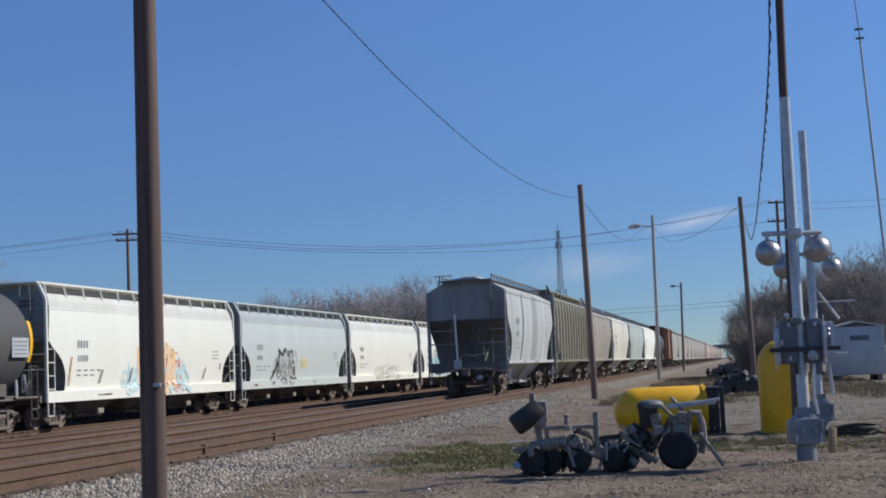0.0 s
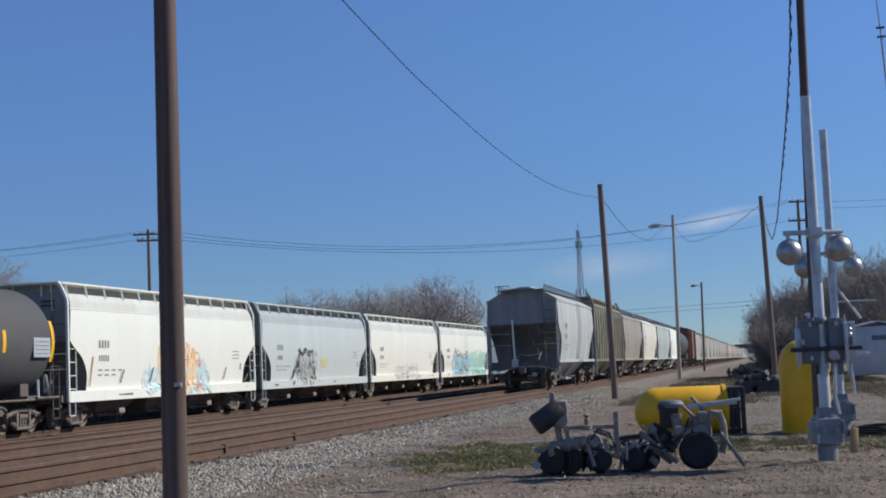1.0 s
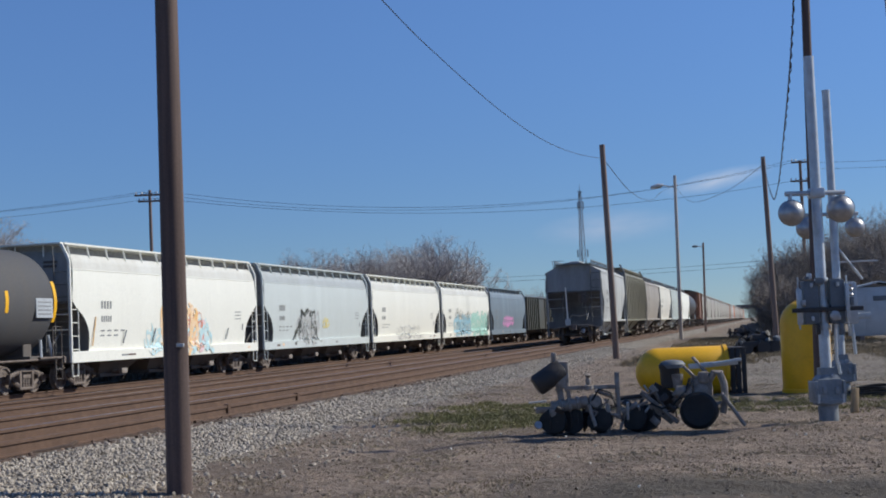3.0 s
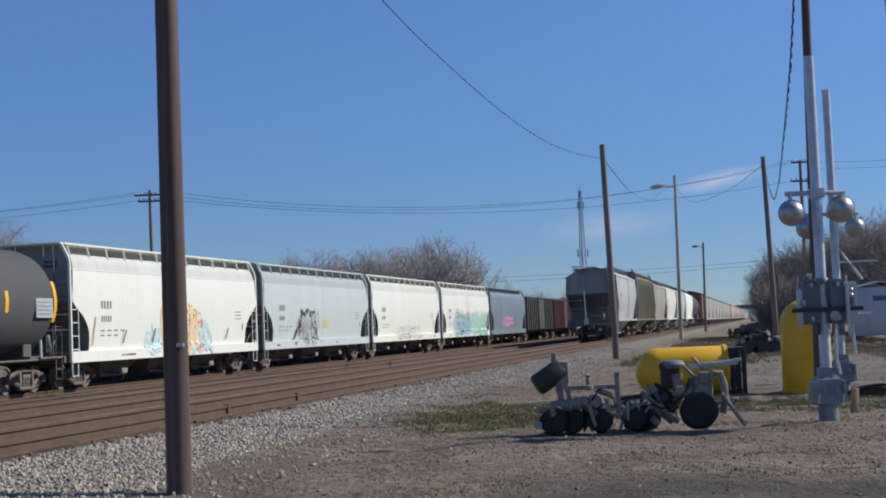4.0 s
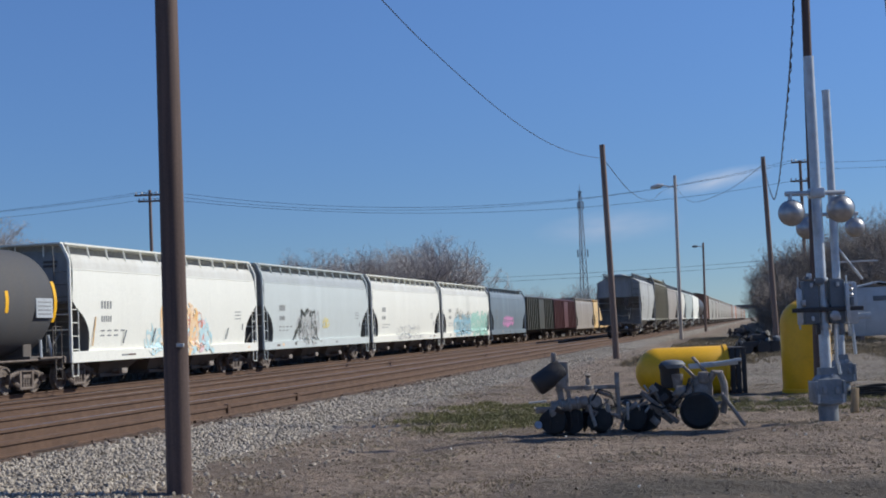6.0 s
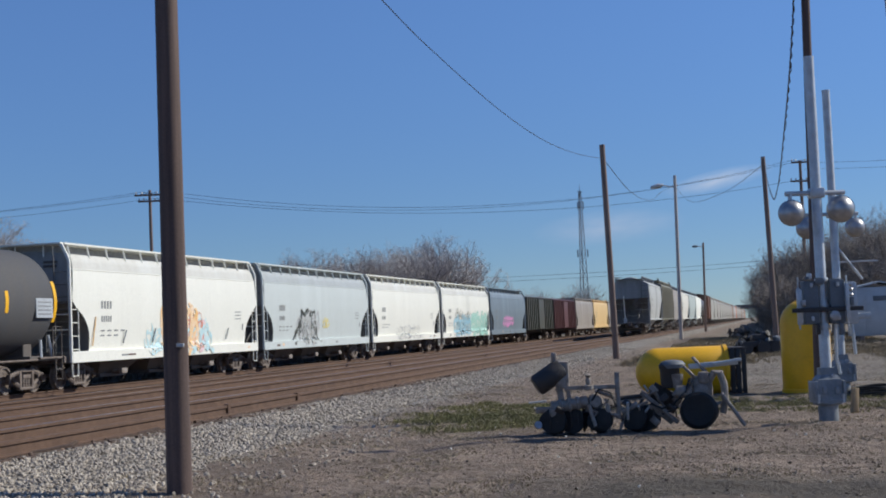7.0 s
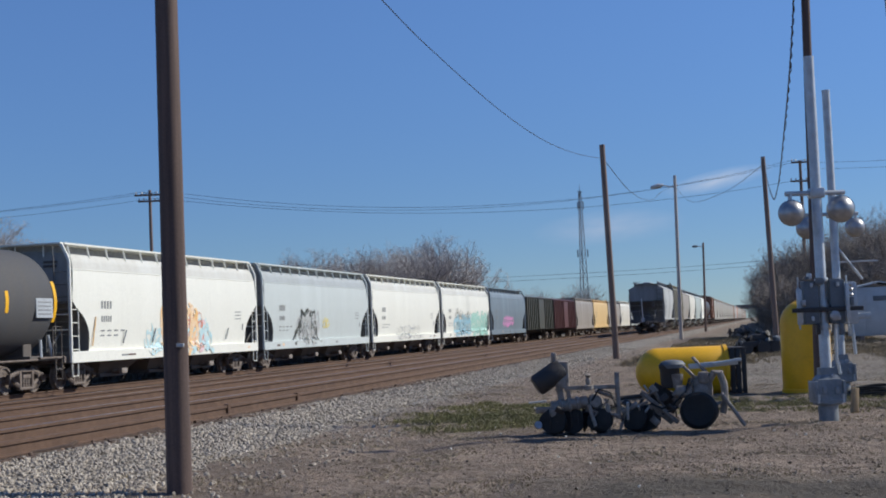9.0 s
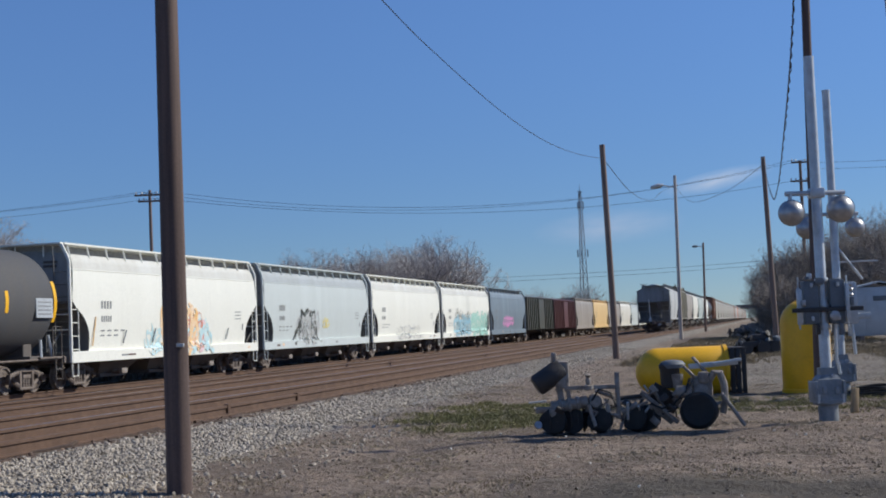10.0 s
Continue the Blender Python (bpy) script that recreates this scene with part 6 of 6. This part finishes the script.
def scrap_truck(x, y, turn):
    w = thing("scrap_truck", pose(x, y, 0.42, 0, 0, turn), "black scrap machine frame with wheels", "scrap metal")
    part("bed", box(box(B(), -0.8, 0.8, -0.4, 0.4, -0.12, 0.12, 0.03), -0.35, 0.3, -0.3, 0.3, 0.1, 0.38, 0.05), BLACK, w)
    for px in (-0.6, 0.1, 0.62):
        for py in (-0.42, 0.42):
            part("wheel", lathe(B(), [(0, -0.06), (0.1, -0.06), (0.12, -0.03), (0.2, -0.07), (0.26, -0.05), (0.26, 0.05), (0, 0.06)], 18, pose(px, py, -0.15, 90)), BLACK, w)
    part("lever", rod(B(), (0.3, 0, 0.3), (0.55, 0, 0.4), 0.04, 0.04), GREYBOX, w)
    rnd = random.Random(19)
    for k in range(16):
        px, e = rnd.uniform(-0.85, 0.8), rnd.uniform(0.06, 0.16)
        part("lump", battered(lathe(B(), [(0, -e), (e * 0.9, -e * 0.8), (e, 0), (e * 0.8, e * 0.8), (0, e)], 9, pose(0, 0, 0, rnd.uniform(0, 90), rnd.uniform(0, 90))), 0.05, k), (BLACK, BLACK, GREYBOX)[k % 3], w, m=pose(px, rnd.uniform(-0.4, 0.1), rnd.uniform(0.05, 0.42 - 0.2 * abs(px))))


scrap_truck(12.3, 56, 4)


def red_can():
    c = thing("red_can", pose(7.02, 21.3, 0.0, 0, 0, 8), "small red metal fuel can on the dirt", "can")
    part("body", box(B(), -0.12, 0.12, -0.09, 0.09, 0, 0.34, 0.025), mat("red_paint", (0.5, 0.03, 0.025), 0.45), c)
    part("cap", lathe(B(), [(0.035, 0.33), (0.035, 0.38), (0, 0.385)], 12), BLACK, c)


red_can()
stake = part("marker_stake", box(B(), -0.05, 0.05, -0.04, 0.04, -0.1, 0.36, 0.008), mat("raw_wood", (0.42, 0.3, 0.17), 0.8), m=pose(6.15, 21.6, 0, 2, 3, 20))
tagged(stake, "short raw wooden stake in the ground", "stake")


def overpass():
    """A road bridge across the line far away."""
    o = thing("road_overpass", pose(0, 800, 0), "dark concrete road overpass far down the line", "bridge")
    part("deck", box(B(), 163, 222, -5, 5, 6.3, 7.6, 0.1), GREYBOX, o)
    part("parapet", box(B(), 163, 222, -5.2, -4.9, 7.6, 8.5, 0.05), GREYBOX, o)
    for x in (165, 184, 203, 220):
        part("pier", box(B(), x - 0.6, x + 0.6, -4, 4, -0.5, 6.3, 0.1), CONCRETE, o)


overpass()
# ---- loose stones, grass and litter ----


def scatter(name, count, place, sizes, shape, material, label):
    """One mesh of many small pieces: place() gives u, v or None; shape gives local points and faces."""
    verts, faces = [], []
    rnd = random.Random(name)
    pts, fcs = shape
    made = 0
    while made < count:
        uv = place(rnd)
        if uv is None:
            continue
        u, v = uv
        z = land(v) + relief(u, v)
        s = rnd.uniform(*sizes)
        turn = Euler((rnd.uniform(0, 6.3), rnd.uniform(0, 6.3), rnd.uniform(0, 6.3))).to_matrix()
        k = [(rnd.uniform(0.7, 1.25)) for _ in range(3)]
        o = len(verts)
        for p in pts:
            q = turn @ Vector((p[0] * k[0], p[1] * k[1], p[2] * k[2] * 0.62)) * s
            verts.append((u + q.x, v + q.y, z + 0.08 * s + q.z))
        faces.extend(tuple(o + i for i in f) for f in fcs)
        made += 1
    me = bpy.data.meshes.new(name)
    me.from_pydata(verts, [], faces)
    me.materials.append(material)
    ob = new(name, me)
    ob.matrix_basis = RAILWAY
    return tagged(ob, label, "stones", kind="stuff")


def stone_material(name, a, b):
    m = bpy.data.materials.new(name)
    m.use_nodes = True
    n, l = m.node_tree.nodes, m.node_tree.links
    geo = n.new("ShaderNodeNewGeometry")
    mix = n.new("ShaderNodeMix")
    mix.data_type = "RGBA"
    mix.inputs[6].default_value, mix.inputs[7].default_value = (*a, 1), (*b, 1)
    l.new(geo.outputs["Random Per Island"], mix.inputs[0])
    tex = n.new("ShaderNodeTexNoise")
    tex.inputs["Scale"].default_value = 40
    co = n.new("ShaderNodeTexCoord")
    l.new(co.outputs["Object"], tex.inputs["Vector"])
    hsv = n.new("ShaderNodeHueSaturation")
    mr = n.new("ShaderNodeMapRange")
    mr.inputs[3].default_value, mr.inputs[4].default_value = 0.75, 1.25
    l.new(tex.outputs[0], mr.inputs[0])
    l.new(mr.outputs[0], hsv.inputs["Value"])
    l.new(mix.outputs[2], hsv.inputs["Color"])
    l.new(hsv.outputs[0], n["Principled BSDF"].inputs["Base Color"])
    n["Principled BSDF"].inputs["Roughness"].default_value = 0.9
    return m


def lump():
    bm = B()
    bmesh.ops.create_icosphere(bm, subdivisions=1, radius=0.5)
    rnd = random.Random(3)
    pts = [tuple(c * rnd.uniform(0.75, 1.2) for c in v.co) for v in bm.verts]
    idx = {v: i for i, v in enumerate(bm.verts)}
    fcs = [tuple(idx[v] for v in f.verts) for f in bm.faces]
    bm.free()
    return pts, fcs


LUMP = lump()
CHIP = ([(0.5, 0, 0), (-0.45, 0.1, 0), (0, 0.5, 0.05), (0.05, -0.48, 0), (0, 0.05, 0.5), (0.05, 0, -0.5)], [(0, 2, 4), (2, 1, 4), (1, 3, 4), (3, 0, 4), (2, 0, 5), (1, 2, 5), (3, 1, 5), (0, 3, 5)])
rubble_heap()
BALLAST = stone_material("ballast_stone", (0.22, 0.187, 0.15), (0.53, 0.46, 0.375))
PEBBLE = stone_material("yard_pebble", (0.14, 0.103, 0.075), (0.41, 0.335, 0.255))
RUSTY = stone_material("rusty_ballast_stone", (0.11, 0.074, 0.056), (0.23, 0.158, 0.118))


def shoulder(r, u0=8.0, u1=28.0):
    u = u0 + (u1 - u0) * r.random()
    v = 5.0 + 3.3 * r.random()
    edge = 6.05 + 0.75 * min(1.0, max(0.0, (u - 12) / 14)) + 0.5 * noise.noise((u * 0.35, 0, 0)) + 0.3 * noise.noise((u * 1.3, 5, 0))
    if v < edge and r.random() < 0.93:
        return None
    return u, v


def bed(r):
    return 8 + 50 * r.random() ** 1.5, 8.15 + 7.8 * r.random()


def yard(r):
    u = 9.5 + 34 * r.random() ** 1.5
    v = -6 + 12.6 * r.random()
    if (abs(u - 12.7) < 0.8 and v < 2.2) or noise.noise((u * 0.6, v * 0.6, 9)) + r.uniform(-0.5, 0.5) < 0:
        return None
    return u, v


scatter("ballast_stones", 15000, shoulder, (0.022, 0.07), LUMP, BALLAST, "loose grey crushed ballast stones beside the track")
scatter("ballast_stones", 12000, lambda r: shoulder(r, 28.0, 75.0), (0.03, 0.08), CHIP, BALLAST, "loose grey crushed ballast stones further along the track")
scatter("track_stones", 9000, bed, (0.03, 0.075), LUMP, RUSTY, "rust-brown ballast stones between the rails")
scatter("yard_pebbles", 20000, yard, (0.01, 0.038), CHIP, PEBBLE, "scattered pale pebbles and clods on the dirt")


def tufts(name, count, place, height, material, label):
    verts, faces = [], []
    rnd = random.Random(name)
    made = 0
    while made < count:
        uv = place(rnd)
        if uv is None:
            continue
        u, v = uv
        z = land(v) + relief(u, v) - 0.01
        for _ in range(7):
            a, h, lean = rnd.uniform(0, 6.3), rnd.uniform(*height), rnd.uniform(0.2, 1.0)
            bu, bv = u + rnd.uniform(-1, 1) * height[1] * 0.6, v + rnd.uniform(-1, 1) * height[1] * 0.6
            dx, dy = math.cos(a), math.sin(a)
            w = 0.006 if height[1] < 0.3 else 0.05
            o = len(verts)
            verts += [(bu - dy * w, bv + dx * w, z), (bu + dy * w, bv - dx * w, z), (bu + dx * h * lean * 0.5, bv + dy * h * lean * 0.5, z + h * 0.7), (bu + dx * h * lean, bv + dy * h * lean, z + h)]
            faces += [(o, o + 1, o + 2), (o + 2, o + 1, o + 3)]
        made += 1
    me = bpy.data.meshes.new(name)
    me.from_pydata(verts, [], faces)
    me.materials.append(material)
    ob = new(name, me)
    ob.matrix_basis = RAILWAY
    tagged(ob, label, "grass", kind="stuff")


def green_patch(r):
    u, v = 17.5 + 13 * r.random(), 2.2 + 4.0 * r.random()
    d = math.hypot((u - 23.6) * 0.25, (v - 4.3) * 0.55)
    return (u, v) if d + 0.5 * noise.noise((u * 1.2, v * 1.2, 4)) < 0.85 else None


def green_strip(r):
    u, v = 22.5 + 4.5 * r.random(), -3.0 + 4.5 * r.random()
    return (u, v) if noise.noise((u * 1.5, v * 1.5, 14)) > 0.05 else None


def dry_patch(r):
    u, v = 10 + 24 * r.random() ** 1.2, -5 + 11.8 * r.random()
    if abs(u - 12.7) < 0.8 and v < 2.2:
        return None
    return (u, v) if noise.noise((u * 0.9, v * 0.9, 24)) > 0.05 + 0.25 * r.random() else None


GREEN = stone_material("green_grass", (0.12, 0.13, 0.04), (0.29, 0.25, 0.115))
STRAW = stone_material("dry_grass", (0.2, 0.155, 0.1), (0.46, 0.385, 0.27))
tufts("green_grass", 1500, green_patch, (0.03, 0.1), GREEN, "short green grass in a patch by the machine")
tufts("green_weeds", 900, green_strip, (0.03, 0.09), GREEN, "sparse green weeds on the yard")
tufts("dry_grass", 8000, dry_patch, (0.015, 0.05), STRAW, "short dry straw-coloured grass on the dirt")


def dry_bank(r):
    u, v = 46 + 60 * r.random(), -6 + 11 * r.random()
    return (u, v) if noise.noise((u * 0.25, v * 0.25, 34)) > -0.15 + 0.3 * r.random() else None


tufts("dry_bank_grass", 6000, dry_bank, (0.06, 0.2), stone_material("bank_grass", (0.16, 0.12, 0.07), (0.34, 0.27, 0.17)), "brown dead grass on the low bank by the track")


def splinters():
    """Dark broken tie ends and splinters along the foot of the track bed, in one mesh."""
    bm, rnd = B(), random.Random(61)
    for k in range(90):
        u = 9 + 30 * rnd.random() ** 1.3
        v = 8.05 + 0.42 * rnd.random()
        ln = rnd.uniform(0.08, 0.5)
        box(bm, -ln, ln, -0.025, 0.025, -0.02, rnd.uniform(0.0, 0.02), 0, pose(u, v, land(v) + 0.02, rnd.uniform(-12, 12), rnd.uniform(-3, 3), rnd.uniform(-14, 14)))
    ob = part("tie_splinters", bm, TIE, smooth=False, m=RAILWAY)
    tagged(ob, "dark broken tie splinters along the ballast's edge", "wood debris", kind="stuff")


splinters()


def litter(r):
    return 10 + 16 * r.random(), -3 + 8 * r.random()


scatter("pale_chips", 70, litter, (0.02, 0.055), LUMP, stone_material("pale_chip", (0.5, 0.46, 0.4), (0.75, 0.72, 0.66)), "pale broken chips lying on the dirt")
scatter("dark_clods", 350, litter, (0.015, 0.045), LUMP, stone_material("dark_clod", (0.05, 0.038, 0.03), (0.12, 0.09, 0.068)), "dark clods of earth on the dirt")


def behind_train(r):
    return 20 + 150 * r.random(), 27.5 + 3.5 * r.random()


# made-up scrub row, added to keep the gaps under the cars dark
tufts("dark_scrub", 5000, behind_train, (0.4, 1.3), stone_material("gap_darkening_scrub", (0.08, 0.065, 0.05), (0.17, 0.14, 0.105)), "made-up dark scrub that darkens the gaps under the standing train")


def motions():
    """The near train rolls away at an even speed."""
    for car_, u in moving_cars:
        walk(car_, [(0.0, near_place(u)), (5.0, near_place(u + SPEED * 5)), (10.0, near_place(u + SPEED * 10))])
    steps = 140
    for car_, u in moving_cars[:3]:
        for tk in car_.children:
            if tk.name.startswith("truck"):
                for ws in tk.children:
                    if ws.name.startswith("wheelset"):
                        at = ws.location.copy()
                        rows = []
                        for k in range(steps + 1):
                            t = 10.0 * k / steps
                            rows.append((t, pose(at.x, at.y, at.z, 0, math.degrees(SPEED * t / 0.425), 0)))
                        walk(ws, rows)


motions()
